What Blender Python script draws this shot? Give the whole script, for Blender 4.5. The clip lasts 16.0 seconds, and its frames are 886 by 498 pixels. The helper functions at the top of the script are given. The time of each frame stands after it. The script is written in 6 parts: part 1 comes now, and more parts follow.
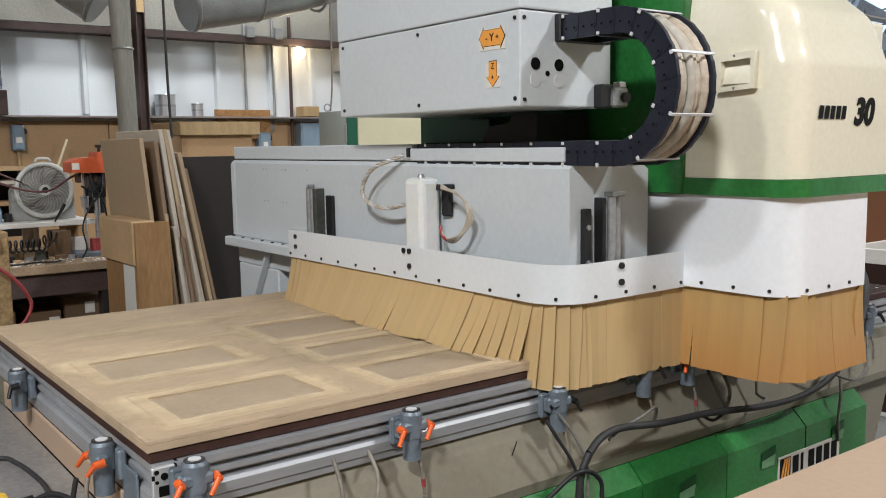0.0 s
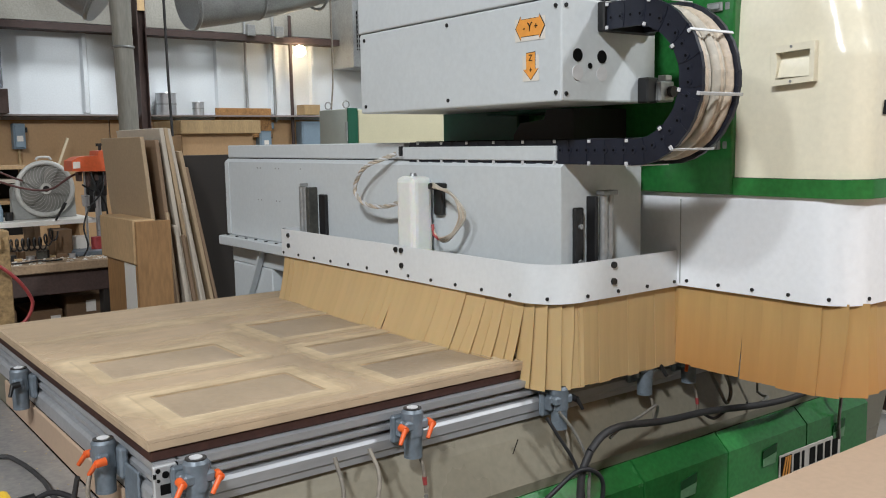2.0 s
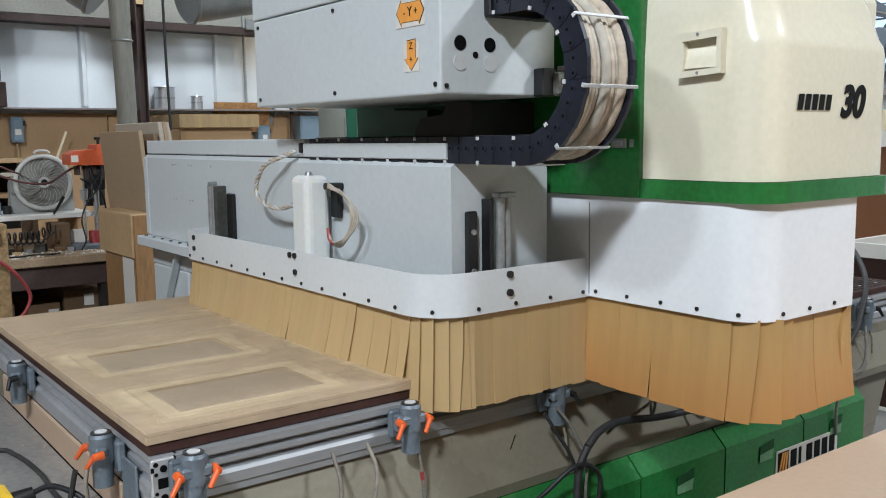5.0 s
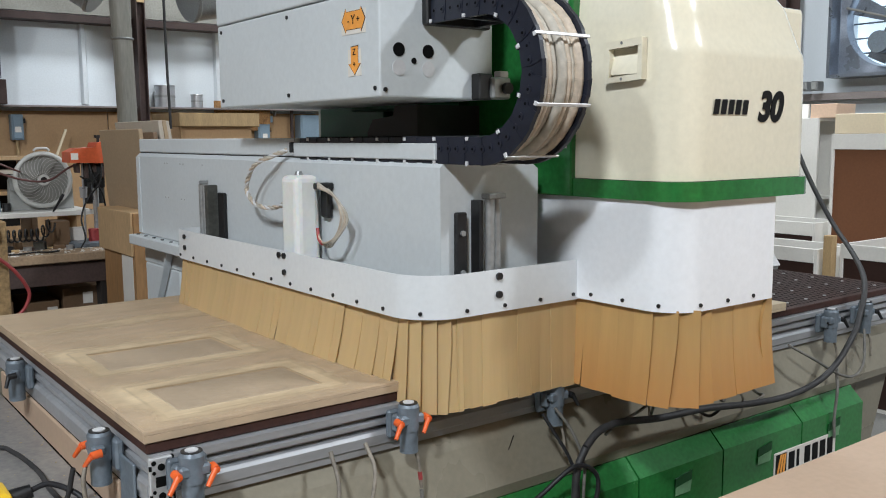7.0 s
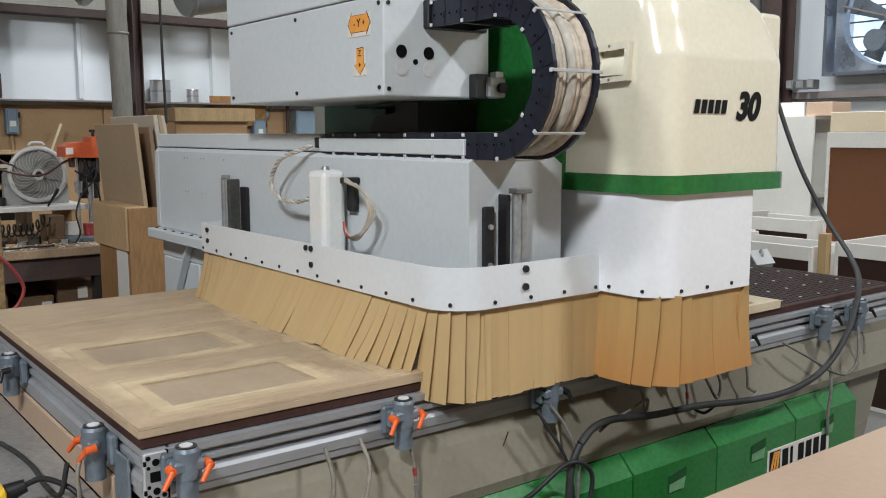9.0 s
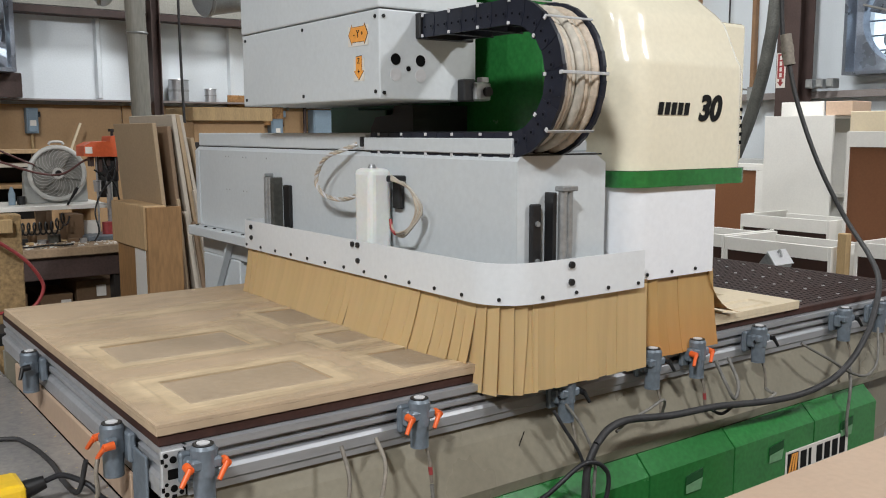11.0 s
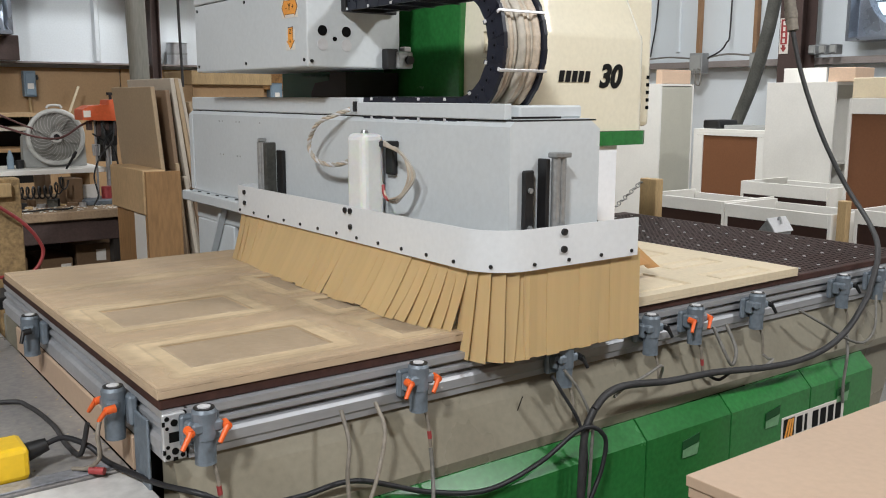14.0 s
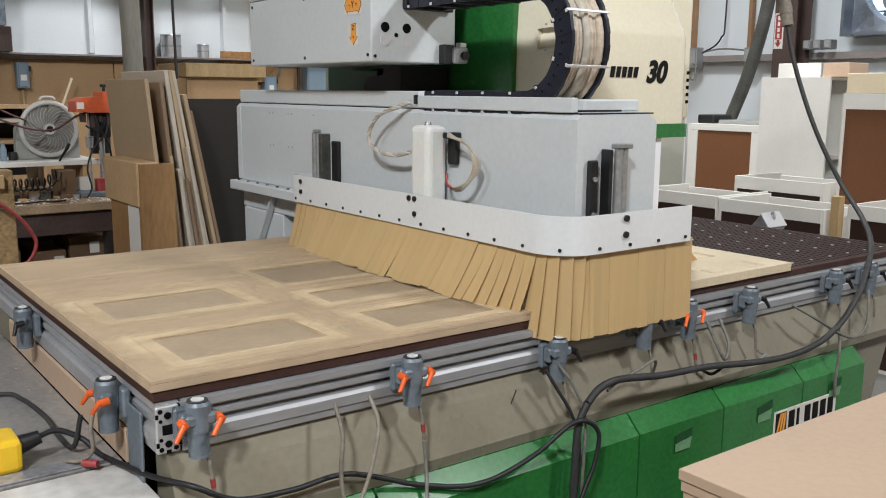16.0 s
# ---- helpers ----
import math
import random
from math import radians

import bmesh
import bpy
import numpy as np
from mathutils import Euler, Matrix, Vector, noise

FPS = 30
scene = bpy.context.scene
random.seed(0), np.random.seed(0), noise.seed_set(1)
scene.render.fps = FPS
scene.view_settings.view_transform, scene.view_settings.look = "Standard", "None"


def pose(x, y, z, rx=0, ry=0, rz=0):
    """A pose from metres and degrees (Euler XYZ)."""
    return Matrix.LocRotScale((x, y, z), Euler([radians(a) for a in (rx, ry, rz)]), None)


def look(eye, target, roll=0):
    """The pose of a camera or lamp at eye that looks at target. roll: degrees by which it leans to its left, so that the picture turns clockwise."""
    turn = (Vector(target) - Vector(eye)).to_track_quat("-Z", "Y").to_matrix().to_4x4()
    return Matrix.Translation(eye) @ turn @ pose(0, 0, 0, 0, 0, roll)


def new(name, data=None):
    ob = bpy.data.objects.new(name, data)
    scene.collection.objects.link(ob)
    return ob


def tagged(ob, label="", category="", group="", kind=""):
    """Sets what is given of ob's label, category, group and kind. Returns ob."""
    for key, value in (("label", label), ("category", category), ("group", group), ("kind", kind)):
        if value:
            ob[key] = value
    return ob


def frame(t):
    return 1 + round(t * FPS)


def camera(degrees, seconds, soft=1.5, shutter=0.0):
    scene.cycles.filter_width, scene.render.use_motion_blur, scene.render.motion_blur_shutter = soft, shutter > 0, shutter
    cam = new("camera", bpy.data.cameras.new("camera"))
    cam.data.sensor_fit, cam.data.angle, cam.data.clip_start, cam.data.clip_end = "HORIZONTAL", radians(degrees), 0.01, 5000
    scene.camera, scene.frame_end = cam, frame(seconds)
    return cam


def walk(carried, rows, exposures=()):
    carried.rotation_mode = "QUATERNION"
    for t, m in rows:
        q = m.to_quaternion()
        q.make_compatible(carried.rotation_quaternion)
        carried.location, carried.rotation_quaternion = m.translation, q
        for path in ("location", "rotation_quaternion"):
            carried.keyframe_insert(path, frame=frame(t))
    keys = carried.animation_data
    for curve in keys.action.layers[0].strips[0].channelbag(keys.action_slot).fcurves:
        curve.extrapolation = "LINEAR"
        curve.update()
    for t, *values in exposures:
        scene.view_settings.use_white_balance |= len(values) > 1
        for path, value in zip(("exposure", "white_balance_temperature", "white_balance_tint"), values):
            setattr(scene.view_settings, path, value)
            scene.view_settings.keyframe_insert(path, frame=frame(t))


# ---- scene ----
cam = camera(52.4, 16.0, soft=1.05)
EX, EY, EZ = -0.4685, -1.4435, 1.4324
PATH = [
    (0.0, pose(EX, EY, EZ, 83.32, 0.89, -37.05)),
    (0.5, pose(EX, EY, EZ, 83.01, 0.78, -37.40)),
    (1.0, pose(EX, EY, EZ, 83.16, 0.97, -37.34)),
    (1.5, pose(EX, EY, EZ, 83.14, 0.94, -37.38)),
    (2.0, pose(EX, EY, EZ, 83.21, 0.95, -37.00)),
    (2.5, pose(EX, EY, EZ, 83.06, 0.95, -37.08)),
    (3.0, pose(EX, EY, EZ, 82.88, 0.90, -37.29)),
    (3.5, pose(EX, EY, EZ, 82.69, 0.84, -37.32)),
    (4.0, pose(EX, EY, EZ, 82.85, 0.58, -37.26)),
    (4.5, pose(EX, EY, EZ, 82.85, 0.66, -37.11)),
    (5.0, pose(EX, EY, EZ, 82.90, 0.73, -37.08)),
    (7.5, pose(EX, EY, EZ, 82.88, 0.20, -37.18)),
    (8.0, pose(EX, EY, EZ, 82.74, 0.08, -37.37)),
    (8.5, pose(EX, EY, EZ, 82.60, -0.04, -37.32)),
    (9.0, pose(EX, EY, EZ, 82.67, 0.09, -37.33)),
    (11.5, pose(EX, EY, EZ, 82.49, 0.09, -36.08)),
    (12.0, pose(EX, EY, EZ, 82.07, 0.13, -36.07)),
    (12.5, pose(EX, EY, EZ, 81.83, 0.25, -36.02)),
    (13.0, pose(EX, EY, EZ, 81.45, 0.11, -35.97)),
    (13.5, pose(EX, EY, EZ, 80.66, -0.21, -36.75)),
    (14.0, pose(EX, EY, EZ, 80.45, -0.15, -36.27)),
    (14.5, pose(EX, EY, EZ, 80.42, -0.14, -36.18)),
    (15.0, pose(EX, EY, EZ, 80.20, -0.18, -36.17)),
    (15.5, pose(EX, EY, EZ, 79.95, -0.35, -36.33)),
    (16.0, pose(EX, EY, EZ, 80.05, -0.41, -36.60)),
]
# the clip's own exposure and white balance drift while the white hood fills the view
walk(cam, PATH, exposures=[(0.0, -0.30, 6480, 10), (2.0, -0.32, 6350, 9), (3.0, -0.34, 6150, 8), (5.0, -0.34, 6020, 7), (7.0, -0.36, 6150, 8), (9.0, -0.40, 6320, 9), (11.5, -0.35, 6480, 10), (16.0, -0.32, 6500, 10)])

# ---------------------------------------------------------------- light
world = bpy.data.worlds.new("world")
scene.world = world
world.use_nodes = True
wn = world.node_tree.nodes
sky = wn.new("ShaderNodeTexSky")
sky.sky_type, sky.sun_disc, sky.sun_elevation, sky.sun_rotation = "NISHITA", False, radians(40), radians(200)
world.node_tree.links.new(sky.outputs[0], wn["Background"].inputs[0])
wn["Background"].inputs[1].default_value = 0.12


def area(name, eye, target, sx, sy, watts, color=(1, 1, 1)):
    d = bpy.data.lights.new(name, "AREA")
    d.shape, d.size, d.size_y, d.energy, d.color = "RECTANGLE", sx, sy, watts, color
    ob = new(name, d)
    ob.matrix_world = look(eye, target)
    return ob


# overhead lamps, all out of view; the first two are set from cast shadows
area("bay_light", (-2.9, -2.9, 4.7), (0.6, -0.3, 1.2), 0.55, 0.42, 312, (0.95, 0.975, 1.0))
area("bay_light", (-3.2, -0.4, 4.7), (0.3, 0.2, 1.0), 0.40, 0.30, 75, (0.95, 0.975, 1.0))
# added fill that brightens the bed front, the north wall and the cabinet fronts
area("bay_light", (3.5, -3.3, 4.7), (1.6, -0.1, 1.0), 0.6, 0.4, 190, (0.96, 0.98, 1.0))
area("bay_light", (2.6, 4.8, 4.7), (2.4, 6.3, 1.0), 1.0, 0.5, 118, (0.96, 0.98, 1.0))
area("bay_light", (4.3, 2.6, 4.7), (6.2, 2.4, 1.0), 1.0, 0.5, 205, (0.96, 0.98, 1.0))
bulb_light = bpy.data.lights.new("bulb_light", "POINT")
bulb_light.energy, bulb_light.color, bulb_light.shadow_soft_size = 1.4, (1.0, 0.72, 0.42), 0.05
new("bulb_light", bulb_light).location = (3.60, 6.02, 2.29)


# ---------------------------------------------------------------- materials
def mat(name, color, rough=0.5, metal=0.0, noise_scale=8.0, amount=0.12, bump=0.0, bump_scale=60.0,
        coat=0.0, fine=80.0, transmission=0.0, subsurface=0.0, stain=None, stretch=(1, 1, 1), emit=0.0, spec=0.5, density=False, tip=None):
    m = bpy.data.materials.new(name)
    m.use_nodes = True
    nt = m.node_tree
    n, l = nt.nodes, nt.links
    b = n["Principled BSDF"]
    tc = n.new("ShaderNodeTexCoord")
    mp = n.new("ShaderNodeMapping")
    mp.inputs["Scale"].default_value = stretch
    l.new(tc.outputs["Object"], mp.inputs[0])
    big = n.new("ShaderNodeTexNoise")
    big.inputs["Scale"].default_value, big.inputs["Detail"].default_value = noise_scale, 5
    small = n.new("ShaderNodeTexNoise")
    small.inputs["Scale"].default_value, small.inputs["Detail"].default_value = fine, 3
    l.new(mp.outputs[0], big.inputs[0])
    l.new(mp.outputs[0], small.inputs[0])
    mix = n.new("ShaderNodeMath")
    mix.operation = "ADD"
    l.new(big.outputs[0], mix.inputs[0])
    l.new(small.outputs[0], mix.inputs[1])
    ramp = n.new("ShaderNodeValToRGB")
    dark = tuple(c * (1 - amount * 1.6) for c in color)
    if stain:
        dark = stain
    ramp.color_ramp.elements[0].position, ramp.color_ramp.elements[1].position = 0.3, 0.66
    ramp.color_ramp.elements[0].color = (*dark, 1)
    ramp.color_ramp.elements[1].color = (*(min(1, c * (1 + amount * 0.5)) for c in color), 1)
    half = n.new("ShaderNodeMath")
    half.operation = "MULTIPLY"
    half.inputs[1].default_value = 0.5
    l.new(mix.outputs[0], half.inputs[0])
    l.new(half.outputs[0], ramp.inputs[0])
    info = n.new("ShaderNodeObjectInfo")
    hsv = n.new("ShaderNodeHueSaturation")
    rng = n.new("ShaderNodeMapRange")
    rng.inputs["To Min"].default_value, rng.inputs["To Max"].default_value = 1 - amount * 0.5, 1 + amount * 0.5
    l.new(info.outputs["Random"], rng.inputs[0])
    l.new(rng.outputs[0], hsv.inputs["Value"])
    l.new(ramp.outputs[0], hsv.inputs["Color"])
    l.new(hsv.outputs[0], b.inputs["Base Color"])
    rr = n.new("ShaderNodeMapRange")
    rr.inputs["To Min"].default_value, rr.inputs["To Max"].default_value = max(0.03, rough - 0.08), min(1, rough + 0.1)
    l.new(big.outputs[0], rr.inputs[0])
    l.new(rr.outputs[0], b.inputs["Roughness"])
    b.inputs["Metallic"].default_value = metal
    b.inputs["Specular IOR Level"].default_value = spec
    if density:
        at = n.new("ShaderNodeAttribute")
        at.attribute_name = "dust_depth"
        gr = n.new("ShaderNodeMapRange")
        gr.inputs["From Min"].default_value, gr.inputs["From Max"].default_value = 0.3, 0.75
        gr.inputs["To Min"].default_value, gr.inputs["To Max"].default_value = 0.7, 1.0
        l.new(big.outputs[0], gr.inputs[0])
        ml = n.new("ShaderNodeMath")
        ml.operation, ml.use_clamp = "MULTIPLY", True
        l.new(at.outputs["Fac"], ml.inputs[0])
        l.new(gr.outputs[0], ml.inputs[1])
        l.new(ml.outputs[0], b.inputs["Alpha"])
    b.inputs["Coat Weight"].default_value = coat
    b.inputs["Coat Roughness"].default_value = 0.08
    b.inputs["Transmission Weight"].default_value = transmission
    b.inputs["Subsurface Weight"].default_value = subsurface
    b.inputs["Subsurface Radius"].default_value = (0.02, 0.01, 0.004)
    if bump:
        bt = n.new("ShaderNodeTexNoise")
        bt.inputs["Scale"].default_value, bt.inputs["Detail"].default_value = bump_scale, 4
        l.new(mp.outputs[0], bt.inputs[0])
        bp = n.new("ShaderNodeBump")
        bp.inputs["Strength"].default_value, bp.inputs["Distance"].default_value = bump, 0.003
        l.new(bt.outputs[0], bp.inputs["Height"])
        l.new(bp.outputs[0], b.inputs["Normal"])
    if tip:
        # blends to the tip colour towards the free end of a hanging strip, edge wavered by noise
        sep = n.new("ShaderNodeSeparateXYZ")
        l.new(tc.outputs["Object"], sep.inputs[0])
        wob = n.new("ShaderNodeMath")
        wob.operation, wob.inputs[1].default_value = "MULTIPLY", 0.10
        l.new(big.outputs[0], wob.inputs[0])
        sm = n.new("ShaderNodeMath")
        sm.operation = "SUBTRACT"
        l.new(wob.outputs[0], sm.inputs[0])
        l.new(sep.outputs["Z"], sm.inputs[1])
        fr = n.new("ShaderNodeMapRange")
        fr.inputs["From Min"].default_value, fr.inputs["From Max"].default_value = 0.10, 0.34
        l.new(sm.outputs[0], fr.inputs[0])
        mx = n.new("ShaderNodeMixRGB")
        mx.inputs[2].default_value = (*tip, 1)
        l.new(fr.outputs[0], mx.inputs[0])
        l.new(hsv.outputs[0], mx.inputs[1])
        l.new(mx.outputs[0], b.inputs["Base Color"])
    if emit:
        b.inputs["Emission Color"].default_value = (*color, 1)
        b.inputs["Emission Strength"].default_value = emit
    return m


M = dict(
    grey_paint=mat("grey_paint", (0.60, 0.635, 0.65), 0.38, amount=0.05, noise_scale=3, bump=0.06, bump_scale=240),
    white_sheet=mat("white_sheet", (0.86, 0.88, 0.91), 0.3, amount=0.04, noise_scale=3, bump=0.03, bump_scale=200),
    cream=mat("cream", (0.85, 0.79, 0.62), 0.16, amount=0.05, noise_scale=2, coat=0.8, bump=0.04, bump_scale=9),
    green=mat("green", (0.028, 0.185, 0.043), 0.24, amount=0.2, noise_scale=5, coat=0.4, bump=0.05, bump_scale=20),
    dark_green=mat("dark_green", (0.01, 0.10, 0.055), 0.4, amount=0.1),
    strip=mat("strip", (0.56, 0.395, 0.195), 0.42, spec=0.4, amount=0.07, noise_scale=14, fine=55, stretch=(1, 1, 0.06), subsurface=0.15, bump=0.3, bump_scale=50),
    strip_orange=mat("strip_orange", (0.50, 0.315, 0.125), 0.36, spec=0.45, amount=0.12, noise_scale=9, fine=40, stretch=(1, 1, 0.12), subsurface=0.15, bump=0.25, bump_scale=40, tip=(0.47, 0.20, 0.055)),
    mdf=mat("mdf", (0.50, 0.37, 0.242), 0.72, amount=0.12, noise_scale=4, fine=22, stretch=(0.7, 1.2, 1), bump=0.1, bump_scale=300, stain=(0.405, 0.305, 0.205)),
    mdf_dark=mat("mdf_dark", (0.41, 0.312, 0.212), 0.7, amount=0.12, noise_scale=7, fine=60),
    mdf_cut=mat("mdf_cut", (0.62, 0.48, 0.305), 0.8, amount=0.12, noise_scale=9, stain=(0.52, 0.40, 0.25), bump=0.2, bump_scale=200),
    dust=mat("dust", (0.73, 0.575, 0.37), 0.95, amount=0.12, noise_scale=16, fine=120, bump=0.4, bump_scale=120, density=True, stretch=(0.6, 1.2, 1)),
    door_cream=mat("door_cream", (0.68, 0.57, 0.40), 0.65, amount=0.07, noise_scale=5, bump=0.06, bump_scale=200),
    phenolic=mat("phenolic", (0.058, 0.026, 0.020), 0.55, spec=0.25, amount=0.3, noise_scale=6, bump=0.1, bump_scale=60),
    alu=mat("alu", (0.50, 0.51, 0.53), 0.5, metal=0.6, amount=0.1, noise_scale=4, stretch=(0.2, 1, 1), bump=0.05, bump_scale=90),
    alu_cut=mat("alu_cut", (0.66, 0.67, 0.68), 0.45, metal=0.6, amount=0.1),
    cast=mat("cast", (0.175, 0.21, 0.245), 0.45, amount=0.18, noise_scale=25, bump=0.2, bump_scale=160, metal=0.2),
    steel=mat("steel", (0.55, 0.56, 0.58), 0.3, metal=0.7, amount=0.1, noise_scale=20),
    orange=mat("orange", (0.80, 0.13, 0.025), 0.4, amount=0.08, noise_scale=30),
    black=mat("black", (0.010, 0.010, 0.011), 0.45, amount=0.3, noise_scale=20, bump=0.1),
    void=mat("void", (0.006, 0.006, 0.006), 0.9, spec=0.1, amount=0.2),
    cable_black=mat("cable_black", (0.020, 0.020, 0.023), 0.5, amount=0.3, noise_scale=12),
    cable_grey=mat("cable_grey", (0.20, 0.19, 0.17), 0.55, amount=0.3, noise_scale=12),
    cable_white=mat("cable_white", (0.50, 0.46, 0.39), 0.5, amount=0.15, noise_scale=20),
    red=mat("red", (0.34, 0.05, 0.05), 0.45, amount=0.2, noise_scale=20),
    chain=mat("chain", (0.014, 0.017, 0.029), 0.42, amount=0.25, noise_scale=18, bump=0.15),
    hose=mat("hose", (0.56, 0.47, 0.37), 0.5, amount=0.18, noise_scale=20),
    nylon=mat("nylon", (0.62, 0.62, 0.63), 0.4, amount=0.08),
    bottle=mat("bottle", (0.78, 0.79, 0.77), 0.3, amount=0.04, noise_scale=5, subsurface=0.2),
    taupe=mat("taupe", (0.245, 0.222, 0.168), 0.28, amount=0.10, noise_scale=2.5, bump=0.03, bump_scale=12, coat=0.2),
    sticker=mat("sticker", (0.85, 0.36, 0.07), 0.5, amount=0.08),
    paper=mat("paper", (0.72, 0.68, 0.62), 0.7, amount=0.06),
    ink=mat("ink", (0.008, 0.008, 0.008), 0.65, spec=0.2, amount=0.1),
    ply=mat("ply", (0.50, 0.315, 0.16), 0.55, amount=0.09, noise_scale=2, stretch=(1, 1, 0.6), bump=0.05),
    pine=mat("pine", (0.52, 0.36, 0.18), 0.6, amount=0.2, noise_scale=5, stretch=(4, 4, 0.5), bump=0.1),
    osb=mat("osb", (0.42, 0.22, 0.08), 0.7, amount=0.4, noise_scale=18, bump=0.3),
    board_tan=mat("board_tan", (0.42, 0.31, 0.195), 0.65, amount=0.1, noise_scale=3),
    board_dark=mat("board_dark", (0.022, 0.017, 0.014), 0.6, amount=0.15, noise_scale=3),
    # darkened to carry the shade under the bench, where most cartons stand
    cardboard=mat("cardboard", (0.16, 0.095, 0.05), 0.8, amount=0.15, noise_scale=5),
    melamine=mat("melamine", (0.80, 0.78, 0.73), 0.4, amount=0.04),
    melamine_edge=mat("melamine_edge", (0.80, 0.78, 0.72), 0.4, amount=0.03),
    brown_back=mat("brown_back", (0.19, 0.075, 0.03), 0.6, amount=0.1, noise_scale=2),
    choc=mat("choc", (0.034, 0.013, 0.009), 0.5, amount=0.15),
    metal_wall=mat("metal_wall", (0.74, 0.79, 0.82), 0.4, amount=0.06, noise_scale=1.2),
    insulation=mat("insulation", (0.31, 0.30, 0.26), 0.6, amount=0.2, noise_scale=1.5, bump=0.5, bump_scale=6),
    rust_steel=mat("rust_steel", (0.072, 0.045, 0.039), 0.6, amount=0.25, noise_scale=6),
    galv=mat("galv", (0.38, 0.39, 0.39), 0.4, metal=0.6, amount=0.2, noise_scale=7),
    concrete=mat("concrete", (0.19, 0.185, 0.17), 0.7, amount=0.2, noise_scale=1.2, bump=0.15, bump_scale=40),
    grey_plate=mat("grey_plate", (0.31, 0.29, 0.265), 0.28, amount=0.3, stain=(0.16, 0.16, 0.17), noise_scale=4, bump=0.08, bump_scale=30),
    dust_chip=mat("dust_chip", (0.60, 0.50, 0.32), 0.9, amount=0.15),
    side_beige=mat("side_beige", (0.50, 0.48, 0.40), 0.5, amount=0.05),
    duct_dark=mat("duct_dark", (0.085, 0.085, 0.075), 0.45, amount=0.4, noise_scale=5),
    roof_deck=mat("roof_deck", (0.24, 0.23, 0.21), 0.7, amount=0.2, noise_scale=1.5),
    brown_ply=mat("brown_ply", (0.36, 0.20, 0.085), 0.5, amount=0.25, noise_scale=4, stretch=(1, 1, 0.2)),
    scuffed=mat("scuffed", (0.60, 0.585, 0.56), 0.45, amount=0.2, noise_scale=5, fine=40, stain=(0.42, 0.41, 0.39)),
    tape=mat("tape", (0.30, 0.31, 0.34), 0.15, amount=0.35, noise_scale=12, bump=0.4, bump_scale=40, coat=0.6),
    ledge=mat("ledge", (0.27, 0.235, 0.22), 0.5, amount=0.15, noise_scale=5),
    peach_pale=mat("peach_pale", (0.74, 0.53, 0.38), 0.6, amount=0.08, noise_scale=4),
    cream_board=mat("cream_board", (0.80, 0.68, 0.48), 0.6, amount=0.06, noise_scale=4),
    elec_blue=mat("elec_blue", (0.20, 0.27, 0.33), 0.5, amount=0.1),
    elec_grey=mat("elec_grey", (0.42, 0.46, 0.42), 0.5, amount=0.06),
    yellow=mat("yellow", (0.82, 0.52, 0.02), 0.4, amount=0.08, noise_scale=15),
    fan_grey=mat("fan_grey", (0.23, 0.225, 0.205), 0.5, amount=0.1),
    fan_stand=mat("fan_stand", (0.34, 0.345, 0.33), 0.5, amount=0.1),
    fan_wire=mat("fan_wire", (0.62, 0.61, 0.58), 0.4, amount=0.1),
    fan_pale=mat("fan_pale", (0.55, 0.55, 0.52), 0.35, amount=0.1),
    red_paint=mat("red_paint", (0.66, 0.12, 0.04), 0.4, amount=0.12),
    bench_top=mat("bench_top", (0.34, 0.24, 0.15), 0.7, amount=0.25, noise_scale=10),
    beige_panel=mat("beige_panel", (0.62, 0.58, 0.40), 0.5, amount=0.05),
    board_peach=mat("board_peach", (0.52, 0.375, 0.265), 0.5, amount=0.06, noise_scale=3),
    osb_post=mat("osb_post", (0.45, 0.30, 0.14), 0.7, amount=0.35, noise_scale=20, bump=0.3),
    ply_light=mat("ply_light", (0.56, 0.38, 0.205), 0.6, amount=0.15, noise_scale=4, stretch=(1, 1, 0.3)),
    board_shade=mat("board_shade", (0.24, 0.16, 0.10), 0.65, amount=0.1, noise_scale=4),
    melamine_dull=mat("melamine_dull", (0.52, 0.46, 0.38), 0.55, amount=0.08),
    cable_dark=mat("cable_dark", (0.036, 0.035, 0.036), 0.6, amount=0.3, noise_scale=12),
    cable_dusty=mat("cable_dusty", (0.24, 0.21, 0.17), 0.6, amount=0.3, noise_scale=12),
    band_paint=mat("band_paint", (0.74, 0.765, 0.78), 0.33, amount=0.04, noise_scale=3, bump=0.03, bump_scale=200),
    cable_brown=mat("cable_brown", (0.11, 0.04, 0.035), 0.5, amount=0.3, noise_scale=12),
    # shade and light inside the base pockets, painted as two greens
    pocket_shade=mat("pocket_shade", (0.010, 0.075, 0.020), 0.5, amount=0.2),
    pocket_pale=mat("pocket_pale", (0.16, 0.33, 0.17), 0.5, amount=0.2, noise_scale=20),
    dust_hose=mat("dust_hose", (0.27, 0.262, 0.225), 0.45, amount=0.2, noise_scale=5, stretch=(1, 1, 0.15), bump=0.12, bump_scale=20),
    fan_steel=mat("fan_steel", (0.24, 0.27, 0.32), 0.28, metal=0.7, amount=0.25, noise_scale=4),
    stud_wood=mat("stud_wood", (0.33, 0.19, 0.10), 0.7, amount=0.2, noise_scale=5),
    bulb=mat("bulb", (1.0, 0.78, 0.5), 0.4, emit=30.0),
    sky_glow=mat("sky_glow", (0.75, 0.88, 1.0), 0.5, emit=1.2),
)

# ---------------------------------------------------------------- mesh tools
ORG = {}


